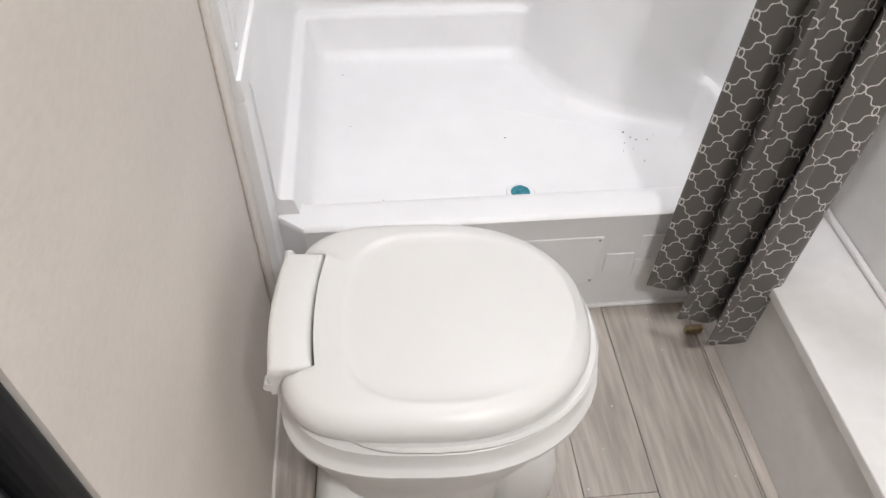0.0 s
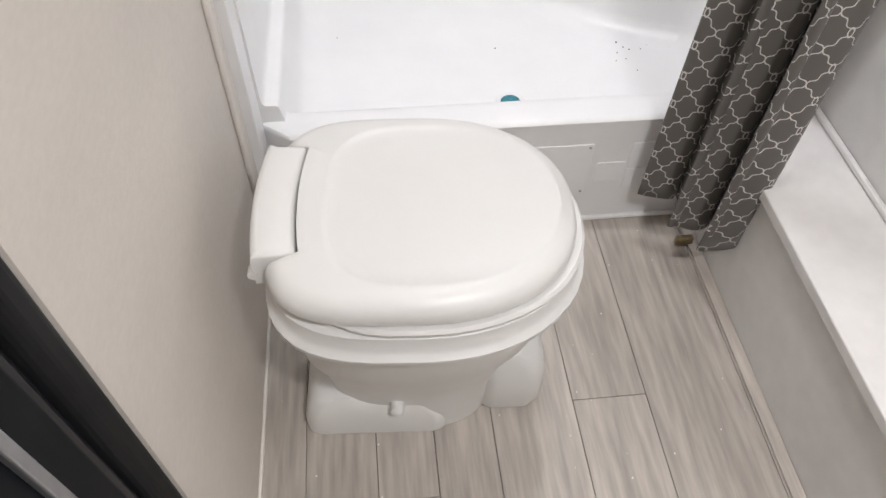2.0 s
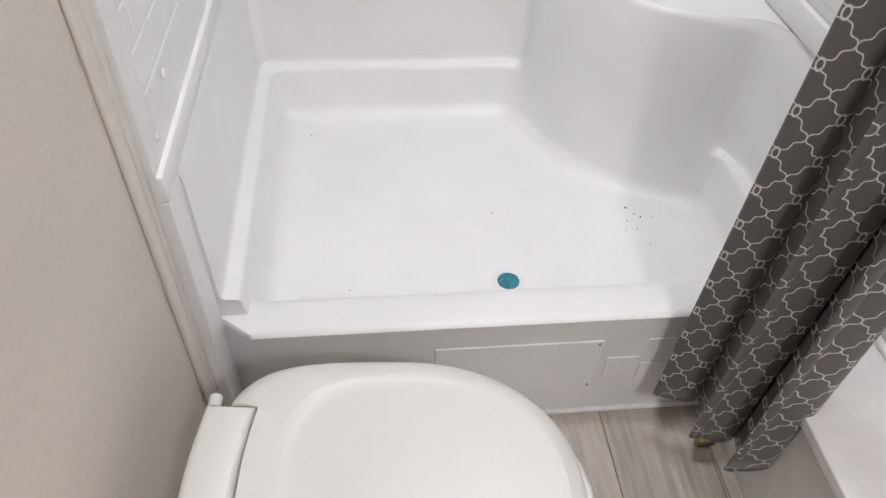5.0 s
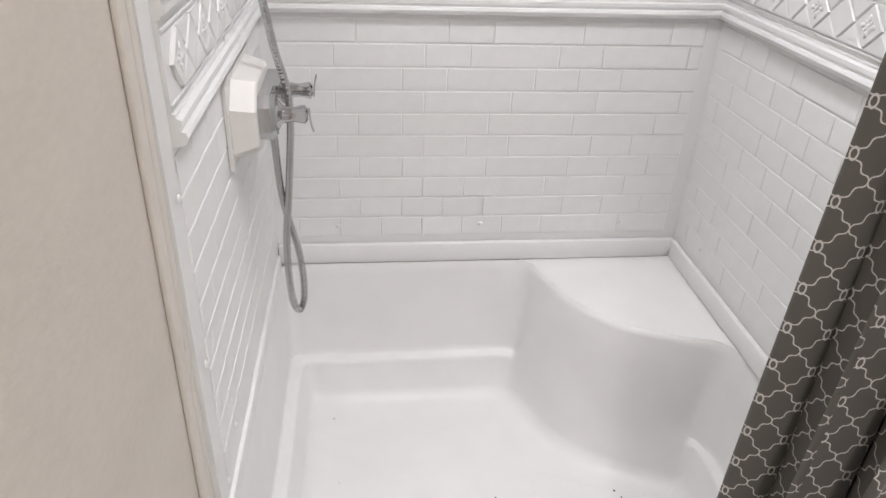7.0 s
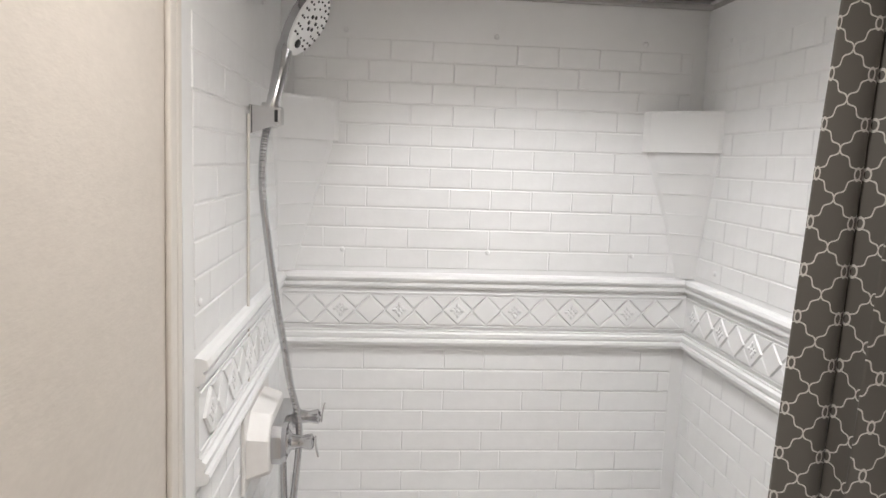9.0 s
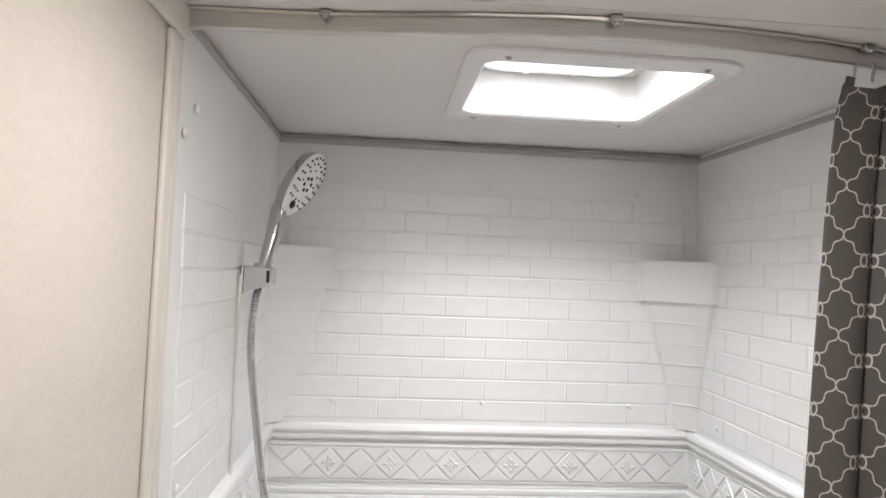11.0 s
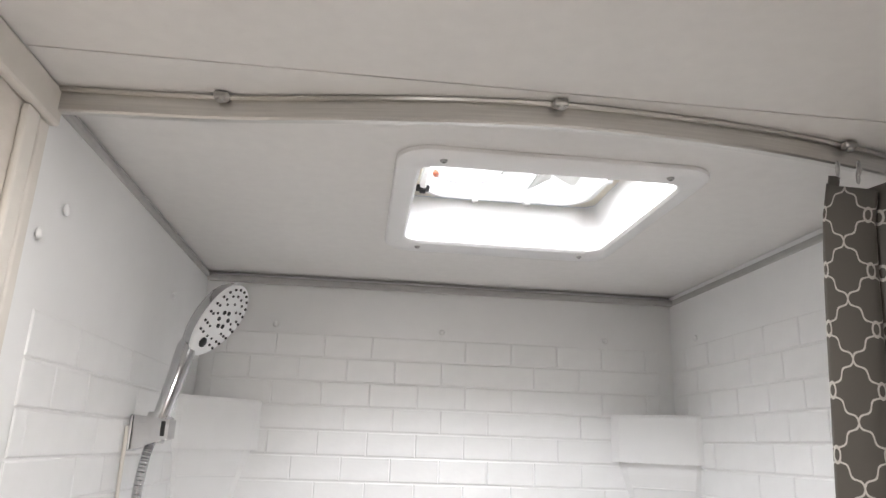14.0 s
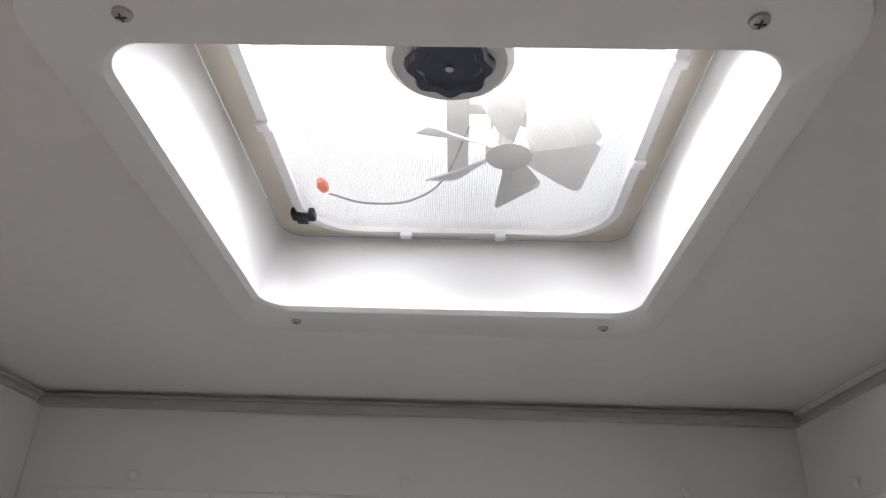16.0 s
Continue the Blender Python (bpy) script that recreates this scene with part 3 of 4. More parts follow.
# ---- toilet ----
def egg(cx, cy, a_back, a_front, b, z, n=48, eb=3.2, ef=2.15):
    out = []
    for k in range(n):
        t = k * math.tau / n
        c, s = math.cos(t), math.sin(t)
        e = ef if c > 0 else eb
        a = a_front if c > 0 else a_back
        out.append(Vector((cx + a * math.copysign(abs(c) ** (2 / e), c), cy + b * math.copysign(abs(s) ** (2 / e), s), z)))
    return out


def toilet():
    t = thing("toilet", "white plastic low toilet with its lid closed, against the cream wall", "toilet", (0.08, 0.51, 0))
    cx, cy = 0.11, 0.512
    # pedestal
    def rr(x0, x1, y0, y1, r, z):
        return round_rect(x0, x1, y0, y1, r, z, 10)
    def eg(ab, af, b, z):
        return egg(cx, cy, ab, af, b, z, 44)
    body = [eg(0.165, 0.125, 0.078, 0.001), eg(0.165, 0.128, 0.078, 0.012), eg(0.160, 0.134, 0.074, 0.10), eg(0.172, 0.156, 0.102, 0.20), eg(0.190, 0.188, 0.145, 0.30), eg(0.195, 0.205, 0.158, 0.385), eg(0.200, 0.215, 0.166, 0.425)]
    hang(part("pedestal", loft(body, True, True, True), TOILET, smooth=True), t)
    # bolt cover skirt near the floor
    skirt = [rr(-0.104, 0.158, 0.427, 0.600, 0.03, 0.001), rr(-0.104, 0.158, 0.427, 0.600, 0.03, 0.030), rr(-0.100, 0.155, 0.433, 0.594, 0.03, 0.05), rr(-0.088, 0.13, 0.436, 0.588, 0.03, 0.085), rr(-0.07, 0.11, 0.45, 0.574, 0.03, 0.10)]
    hang(part("base_skirt", loft(skirt, True, True, True), TOILET, smooth=True), t)
    hang(part("bolt_cap", tube([(0.066, 0.455, 0.090), (0.066, 0.432, 0.098), (0.066, 0.418, 0.102), (0.066, 0.414, 0.103)], [0.013, 0.013, 0.011, 0.006], 14), TOILET, smooth=True), t)
    # foot pedal bulge
    ped = [rr(0.215, 0.325, 0.468, 0.585, 0.03, 0.004), rr(0.212, 0.334, 0.462, 0.590, 0.035, 0.03), rr(0.210, 0.336, 0.464, 0.588, 0.04, 0.10), rr(0.205, 0.326, 0.470, 0.582, 0.04, 0.15), rr(0.20, 0.30, 0.48, 0.572, 0.04, 0.172)]
    hang(part("foot_pedal", loft(ped, True, True, True), TOILET, smooth=True), t)
    # bowl rim
    rim = [eg(0.200, 0.214, 0.166, 0.4255), eg(0.212, 0.231, 0.184, 0.428), eg(0.216, 0.236, 0.188, 0.434), eg(0.216, 0.236, 0.188, 0.442), eg(0.210, 0.230, 0.181, 0.447), eg(0.207, 0.226, 0.177, 0.452), eg(0.206, 0.225, 0.176, 0.478), eg(0.198, 0.215, 0.168, 0.482)]
    hang(part("bowl_rim", loft(rim, True, True, True), TOILET, smooth=True), t)
    seat = [eg(0.150, 0.216, 0.168, 0.4825), eg(0.156, 0.226, 0.178, 0.486), eg(0.157, 0.228, 0.180, 0.494), eg(0.154, 0.224, 0.176, 0.499)]
    hang(part("seat", loft(seat, True, True, True), TOILET, smooth=True), t)
    # lid: rounded shell with a shallow dished panel that runs out towards the front
    ly, axis = 0.517, 0.526
    def lo(ab, af, b, z):
        return egg(cx, ly, ab, af, b, z, 180, 3.9, 2.2)
    lid = [lo(0.196, 0.206, 0.168, 0.4995), lo(0.203, 0.213, 0.176, 0.503), lo(0.204, 0.214, 0.178, 0.514), lo(0.201, 0.211, 0.175, 0.525), lo(0.194, 0.203, 0.168, 0.534), lo(0.184, 0.192, 0.158, 0.5395)]
    def dish(f, drop):
        return [Vector((p.x, p.y, 0.5415 - drop * max(0.0, min(1.0, (0.24 - p.x) / 0.22)))) for p in egg(0.118, ly, 0.138 * f, 0.182 * f, 0.146 * f, 0, 180, 3.0, 2.2)]
    lid += [dish(1.0, 0.0), dish(0.975, 0.0006), dish(0.955, 0.0025), dish(0.925, 0.0042), dish(0.85, 0.0046), dish(0.6, 0.004), dish(0.3, 0.0035), dish(0.05, 0.0035)]
    lidbm = loft(lid, True, True, True)
    def hinge_front(y):
        return -0.043 - 0.009 * (1 - ((y - axis) / 0.1) ** 2)
    # recess for the hinge block
    for v in lidbm.verts:
        gap = hinge_front(v.co.y) - v.co.x
        if abs(v.co.y - axis) < 0.106 and gap > 0:
            k = min(1.0, (0.106 - abs(v.co.y - axis)) / 0.010)
            v.co.x += 0.99 * gap * k * k * (3 - 2 * k)
    hang(part("lid", lidbm, TOILET, smooth=True), t)
    def block(g, z):
        ys = [axis + (-1 + k / 8) * (0.098 - g) for k in range(17)]
        front = [Vector((hinge_front(y) - 0.0035 - g, y, z)) for y in ys]
        back = [Vector((-0.114 + 0.009 * ((y - axis) / 0.1) ** 2 + 1.6 * g, axis + (y - axis) * 1.03, z)) for y in reversed(ys)]
        return front + back
    hang(part("hinge_cover", loft([block(0, 0.483), block(0, 0.524), block(0.001, 0.534), block(0.003, 0.5385), block(0.007, 0.5405)], True, True, True), TOILET, smooth=True), t)
    for y in (0.432, 0.652):
        hang(part("hinge_pin", tube([(-0.106, y - 0.008, 0.500), (-0.106, y + 0.008, 0.500)], 0.008, 12), TOILET, smooth=True), t)
    t.rotation_euler = (0, 0, radians(-3.5))


toilet()


# ---- shower fittings ----
def valve():
    t = thing("shower_valve", "chrome two-handle shower valve on a white mounting box", "faucet", (X0, 1.367, 1.17))
    b0 = [Vector((X0 + 0.0035, y, z)) for y, z in ((1.235, 1.095), (1.50, 1.095), (1.50, 1.245), (1.235, 1.245))]
    b1 = [Vector((p.x + 0.006, p.y, p.z)) for p in b0]
    hang(part("back_plate", loft([b0, b1], True, True, True), BOXWHITE, label="thin white back plate"), t)
    def octagon(x, g):
        hy, hz, c = 0.120 - g, 0.066 - 0.6 * g, 0.040
        return [Vector((x, 1.367 + u, 1.171 + w)) for u, w in ((-hy, -hz + c * 0.4), (-hy + c * 0.6, -hz), (hy - c * 0.6, -hz), (hy, -hz + c * 0.4), (hy, hz - c), (hy - c, hz), (-hy + c, hz), (-hy, hz - c))]
    hang(part("mounting_box", loft([octagon(X0 + 0.0100, 0), octagon(X0 + 0.047, 0.014), octagon(X0 + 0.050, 0.018)], True, True, True), BOXWHITE, label="white bevelled mounting box"), t)
    oct_ = [(1.272, 1.150), (1.285, 1.133), (1.449, 1.133), (1.462, 1.150), (1.462, 1.192), (1.449, 1.209), (1.285, 1.209), (1.272, 1.192)]
    loops = [[Vector((X0 + 0.0505, y, z)) for y, z in oct_], [Vector((X0 + 0.070, y, z)) for y, z in oct_], [Vector((X0 + 0.078, 1.367 + (y - 1.367) * 0.93, 1.171 + (z - 1.171) * 0.86)) for y, z in oct_]]
    hang(part("body", loft(loops, True, True, True), CHROME), t)
    for y in (1.302, 1.438):
        m = aim((X0 + 0.076, y, 1.172), (1, 0, 0))
        h = hang(part("handle", spin([(0.024, 0), (0.024, 0.006), (0.015, 0.012), (0.012, 0.030), (0.015, 0.044), (0.016, 0.050), (0.010, 0.054)], 20, m), CHROME, smooth=True), t)
        up = 1 if y > 1.367 else -1
        blade = [[Vector((X0 + 0.131 + 0.006 * k * k + e, y + w * (1 - 0.35 * k), 1.172 + up * (-0.010 + 0.040 * k))) for e, w in ((0, -0.007), (0.003, -0.006), (0.003, 0.006), (0, 0.007))] for k in (0, 0.25, 0.5, 0.75, 1.0)]
        hang(part("lever", loft(blade, True, True, True), CHROME, smooth=True), t)
    hang(part("outlet", tube([(X0 + 0.060, 1.372, 1.136), (X0 + 0.060, 1.372, 1.112)], 0.011, 14), CHROME, smooth=True), t)


valve()

HEAD_BASE, HEAD_TIP = Vector((-0.105, 1.346, 1.921)), Vector((-0.036, 1.398, 2.037))
AX = (HEAD_TIP - HEAD_BASE).normalized()
HOLD = Vector((-0.128, 1.322, 1.800))
HAX = (HEAD_BASE - HOLD).normalized()


def shower_head():
    t = thing("hand_shower", "chrome hand shower with a white oval spray face", "shower head", HOLD)
    side = Vector((1.0, -0.42, -0.40))
    nrm = (side - AX * side.dot(AX)).normalized()
    wid = AX.cross(nrm).normalized()
    hl = (HEAD_TIP - HEAD_BASE).length / 2
    c = (HEAD_BASE + HEAD_TIP) / 2

    def oval(f, h, n=40):
        out = []
        for k in range(n):
            a = k * math.tau / n
            ca, sa = math.cos(a), math.sin(a)
            w = 0.045 * (1.0 + 0.16 * ca)
            out.append(c + AX * (hl * f * ca) + wid * (w * f * sa) + nrm * h)
        return out
    hang(part("face", loft([oval(0.985, 0.002), oval(1.0, 0.006), oval(0.985, 0.010), oval(0.95, 0.0115), oval(0.5, 0.0125)], True, True, True), SPRAYFACE, label="white spray face", smooth=True), t)
    hang(part("shell", loft([oval(1.0, 0.0055), oval(0.99, -0.004), oval(0.90, -0.014), oval(0.6, -0.022), oval(0.25, -0.024)], True, True, True), CHROME, smooth=True), t)
    pts = [HOLD - HAX * 0.022, HOLD + HAX * 0.02, HOLD + HAX * 0.08, HEAD_BASE + AX * 0.004 - nrm * 0.004, HEAD_BASE + AX * 0.035 - nrm * 0.010]
    hang(part("handle", tube(pts, [0.010, 0.0125, 0.0145, 0.0155, 0.014], 18), CHROME, smooth=True), t)
    spots = []
    for ring, cnt in ((0.88, 24), (0.70, 18), (0.50, 9)):
        for k in range(cnt):
            a = k * math.tau / cnt + ring
            if math.cos(a) * ring > -0.62:
                spots.append((hl * ring * math.cos(a), 0.045 * ring * (1 + 0.16 * math.cos(a)) * math.sin(a), 0.0023))
    for k in range(6):
        a = k * math.tau / 6
        spots.append((0.014 * math.cos(a) + 0.004, 0.012 * math.sin(a), 0.0040))
    for u, w, r in spots:
        p = c + AX * u + wid * w + nrm * 0.0124
        hang(part("nozzle", spin([(r, -0.001), (r, 0.0012)], 8, aim(p, nrm)), BLACK), t)
    hang(part("button", spin([(0.0085, 0), (0.0085, 0.004), (0.006, 0.006)], 18, aim(c - AX * hl * 0.66 + nrm * 0.0095, nrm)), BLACK, label="round black button", smooth=True), t)


shower_head()


def holder():
    t = thing("shower_holder", "chrome wall bracket holding the hand shower", "bracket", (X0, HOLD.y, HOLD.z))
    hang(part("wall_plate", box((X0 + 0.004, HOLD.y - 0.022, HOLD.z - 0.036), (X0 + 0.010, HOLD.y + 0.022, HOLD.z + 0.018), 0.003), CHROME), t)
    lo = [Vector((X0 + 0.0105, HOLD.y + a, HOLD.z + b)) for a, b in ((-0.021, -0.034), (0.021, -0.034), (0.021, 0.017), (-0.021, 0.017))]
    hi = [Vector((HOLD.x + 0.022, HOLD.y + a, HOLD.z + b)) for a, b in ((-0.021, -0.016), (0.021, -0.016), (0.021, 0.012), (-0.021, 0.012))]
    hang(part("arm", loft([lo, hi], True, True, True), CHROME), t)
    # no opening is cut; a black plate paints the slot's dark inside
    hang(part("clip_slot", box((HOLD.x + 0.011, HOLD.y - 0.0225, HOLD.z - 0.013), (HOLD.x + 0.017, HOLD.y - 0.0208, HOLD.z + 0.009), 0.0004), BLACK, label="thin black plate standing in for the shade in the clip's open slot"), t)
    hang(part("cup", tube([HOLD - HAX * 0.020, HOLD + HAX * 0.018], [0.0175, 0.020], 20), CHROME, smooth=True), t)


holder()


def hose():
    end = HOLD - HAX * 0.022
    path = smooth_path([end, end - HAX * 0.025, (-0.140, 1.308, 1.70), (-0.137, 1.312, 1.625), (-0.121, 1.345, 1.457), (-0.108, 1.360, 1.363), (-0.094, 1.370, 1.266), (-0.076, 1.376, 1.168), (X0 + 0.082, 1.372, 1.02), (X0 + 0.068, 1.362, 0.88), (X0 + 0.070, 1.362, 0.76), (X0 + 0.082, 1.378, 0.715), (X0 + 0.092, 1.397, 0.745), (X0 + 0.088, 1.395, 0.84), (X0 + 0.066, 1.376, 0.98), (X0 + 0.060, 1.372, 1.113)], 40)
    rad = [0.0070 + 0.0007 * math.sin(i * 2.4) for i in range(len(path))]
    t = tagged(part("shower_hose", tube(path, rad, 10), CHROME, smooth=True), "flexible ribbed chrome shower hose hanging in a loop", "hose")
    return t


hose()


# slim rail line under the holder
tagged(part("hose_conduit", tube([(X0 + 0.006, 1.290, 1.255), (X0 + 0.006, 1.290, 1.80)], 0.003, 8), TRIM), "thin pale vertical strip on the shower wall", "strip")


# ---- curtain track and curtain ----
TRACK = smooth_path([(X0 + 0.002, 0.893, 0), (0.011, 0.880, 0), (0.19, 0.850, 0), (0.364, 0.832, 0), (0.56, 0.843, 0), (0.72, 0.872, 0), (0.86, 0.912, 0)], 8)


def curtain_track():
    t = thing("curtain_track", "curved brushed metal curtain track screwed to the ceiling", "curtain track", (0.35, 0.84, CE))
    sec = [(-0.006, 0), (-0.006, -0.024), (-0.004, -0.026), (0.004, -0.026), (0.006, -0.024), (0.006, 0)]
    loops = []
    for i, p in enumerate(TRACK):
        d = (TRACK[min(i + 1, len(TRACK) - 1)] - TRACK[max(i - 1, 0)]).normalized()
        n = Vector((-d.y, d.x, 0))
        loops.append([Vector((p.x, p.y, CE - 0.001)) + n * a + Vector((0, 0, b)) for a, b in sec])
    hang(part("rail", loft(loops, True, True, True), ALU, smooth=True), t)
    hang(part("top_flange", tube([p + Vector((0, -0.009, CE - 0.0035)) for p in TRACK], 0.0028, 6), ALU), t)
    for x, y in ((0.011, 0.866), (0.364, 0.817), (0.715, 0.856)):
        c = hang(part("clip", box((x - 0.008, y - 0.006, CE - 0.010), (x + 0.008, y + 0.006, CE - 0.001), 0.003), STEEL), t)
        hang(part("screw", spin([(0.005, 0), (0.0045, 0.002), (0.002, 0.003)], 12, aim((x, y - 0.002, CE - 0.0102), (0, 0, -1))), STEEL, smooth=True), t)


curtain_track()


def curtain():
    t = thing("shower_curtain", "grey shower curtain with a pale trellis pattern, gathered to one side", "curtain", (0.75, 0.8, 2.08))
    ztop, zbot = 2.098, 0.128
    cols, rows = 150, 46
    folds = 2.7

    def at(u, v):
        """u along the gathered cloth, v from top to bottom."""
        a = Vector((0.680, 0.868)).lerp(Vector((0.622, 0.874)), v ** 0.5)
        b = Vector((0.890, 0.770)).lerp(Vector((0.762, 0.690)), min(1.0, 1.5 * v))
        p = a.lerp(b, u)
        d = (b - a).normalized()
        n = Vector((d.y, -d.x))
        amp = (0.026 + 0.026 * u) * (0.75 + 0.35 * v)
        ph = math.tau * folds * (u + 0.025 * math.sin(5 * u + 2.5 * v)) + 0.35 * v
        w = amp * math.sin(ph) + 0.006 * math.sin(2.3 * ph + 4 * v) * v
        s = 0.016 * math.sin(2 * ph + 0.8)
        return p + n * w * (0.35 + 0.65 * min(1, u * 5, (1 - u) * 6)) + d * s

    bm = bmesh.new()
    uvl = bm.loops.layers.uv.new("UVMap")
    grid, arcs = [], [0.0]
    for i in range(1, cols + 1):
        arcs.append(arcs[-1] + (at(i / cols, 0.5) - at((i - 1) / cols, 0.5)).length)
    for j in range(rows + 1):
        v = j / rows
        row = []
        for i in range(cols + 1):
            p = at(i / cols, v)
            z = ztop + (zbot - ztop) * v
            z -= 0.02 * (1 - v) * abs(math.sin(math.pi * folds * i / cols)) * (1 if j == 0 else 0.6)
            z += 0.012 * v * math.sin(7 * i / cols)
            row.append(bm.verts.new((p.x, p.y, z)))
        grid.append(row)
    for j in range(rows):
        for i in range(cols):
            f = bm.faces.new((grid[j][i], grid[j][i + 1], grid[j + 1][i + 1], grid[j + 1][i]))
            for lp, (ii, jj) in zip(f.loops, ((i, j), (i + 1, j), (i + 1, j + 1), (i, j + 1))):
                lp[uvl].uv = (arcs[ii], grid[jj][ii].co.z)
    ob = hang(part("cloth", bm, CLOTH, smooth=True), t)
    so = ob.modifiers.new("thick", "SOLIDIFY")
    so.thickness = 0.0012
    for k in range(9):
        u = (k + 0.4) / 9
        p = at(u, 0)
        near = min(TRACK, key=lambda q: (q.x - p.x) ** 2 + (q.y - p.y) ** 2)
        ring = [Vector((p.x + 0.006 * math.cos(a) * 0.5, p.y + 0.006 * math.cos(a), 2.103 + 0.008 * math.sin(a))) for a in [q * math.tau / 14 for q in range(15)]]
        hang(part("hook", tube(ring, 0.0012, 6), STEEL, label="small metal hook"), t)


curtain()

tagged(part("floor_bracket", box((0.712, 0.812, 0.004), (0.752, 0.826, 0.024), 0.003), BRASS, smooth=True), "small brass bracket on the floor under the curtain", "bracket")


# ---- roof vent ----
def roof_vent():
    t = thing("roof_vent", "white square ceiling vent with an insect screen, daylight above", "roof vent", (0.412, 1.2, CE))
    ox0, ox1, oy0, oy1 = 0.203, 0.617, 0.958, 1.425
    ix0, ix1, iy0, iy1 = 0.236, 0.588, 1.009, 1.360
    n = 8
    def R(x0, x1, y0, y1, r, z):
        return round_rect(x0, x1, y0, y1, r, z, n)
    loops = [R(ox0, ox1, oy0, oy1, 0.045, CE - 0.0005), R(ox0 + 0.001, ox1 - 0.001, oy0 + 0.001, oy1 - 0.001, 0.045, CE - 0.005), R(ox0 + 0.006, ox1 - 0.006, oy0 + 0.006, oy1 - 0.006, 0.042, CE - 0.008),
             R(ix0 - 0.004, ix1 + 0.004, iy0 - 0.004, iy1 + 0.004, 0.028, CE - 0.008), R(ix0, ix1, iy0, iy1, 0.026, CE - 0.004), R(ix0 - 0.002, ix1 + 0.003, iy0 - 0.004, iy1 + 0.010, 0.026, CE + 0.02),
             R(ix0 - 0.004, ix1 + 0.008, iy0 - 0.012, iy1 + 0.046, 0.026, CE + 0.095)]
    hang(part("garnish", loft(loops), ABS, smooth=True), t)
    zr = CE + 0.0955
    rx0, rx1, ry0, ry1 = 0.257, 0.577, 1.040, 1.388
    fl = [R(ix0 - 0.004, ix1 + 0.008, iy0 - 0.012, iy1 + 0.046, 0.026, zr), R(rx0, rx1, ry0, ry1, 0.06, zr)]
    hang(part("flange", loft(fl), YELLOWED, label="yellowed inner flange"), t)
    ring = [R(rx0, rx1, ry0, ry1, 0.06, zr - 0.0005), R(rx0 + 0.001, rx1 - 0.001, ry0 + 0.001, ry1 - 0.001, 0.06, zr - 0.007), R(rx0 + 0.010, rx1 - 0.010, ry0 + 0.010, ry1 - 0.010, 0.052, zr - 0.008), R(rx0 + 0.012, rx1 - 0.012, ry0 + 0.012, ry1 - 0.012, 0.05, zr + 0.004)]
    hang(part("screen_frame", loft(ring), ABS, smooth=True), t)
    bm = bmesh.new()
    bm.faces.new([bm.verts.new(p) for p in R(rx0 + 0.011, rx1 - 0.011, ry0 + 0.011, ry1 - 0.011, 0.05, zr - 0.003)])
    hang(part("screen", bm, SCREEN, label="fine grey insect screen"), t)
    for x, y in ((0.365, 1.383), (0.462, 1.383), (0.572, 1.245), (0.262, 1.2), (0.262, 1.10), (0.572, 1.12)):
        hang(part("screen_clip", box((x - 0.006, y - 0.005, zr - 0.012), (x + 0.006, y + 0.005, zr - 0.005), 0.002), ABS), t)
    # stack above the screen and the dome lid
    st = [R(rx0 - 0.004, rx1 + 0.004, ry0 - 0.004, ry1 + 0.004, 0.055, zr + 0.001), R(rx0 - 0.004, rx1 + 0.004, ry0 - 0.004, ry1 + 0.004, 0.055, zr + 0.10)]
    hang(part("stack", loft(st), ABS), t)
    # garnish screws
    for x, y in ((0.262, 0.985), (0.559, 0.985), (0.262, 1.388), (0.562, 1.388)):
        m = aim((x, y, CE - 0.0078), (0, 0, -1))
        s = hang(part("screw", spin([(0.0050, 0), (0.0047, 0.0018), (0.0025, 0.0030), (0.0, 0.0033)], 14, m), STEEL, smooth=True), t)
        bm = box((x - 0.0026, y - 0.0005, CE - 0.0113), (x + 0.0026, y + 0.0005, CE - 0.0106))
        box((x - 0.0005, y - 0.0026, CE - 0.0113), (x + 0.0005, y + 0.0026, CE - 0.0106), bm=bm)
        hang(part("screw_slot", bm, BLACK), t)
    # switch on the flange
    sw = hang(part("switch", box((0.2525, 1.342, zr - 0.010), (0.2765, 1.357, zr - 0.0008), 0.002), BLACK, label="small black rocker switch"), t)
    hang(part("rocker", box((0.259, 1.345, zr - 0.0145), (0.270, 1.354, zr - 0.0102), 0.001), BLACK), t)


roof_vent()
# flat glowing sheet added where the daylit dome lid would be
structure("backdrop", box((0.15, 0.94, CE + 0.1965), (0.68, 1.5, CE + 0.205)), DOME, "glowing white sheet standing in for the daylit dome lid of the roof vent", "sky")


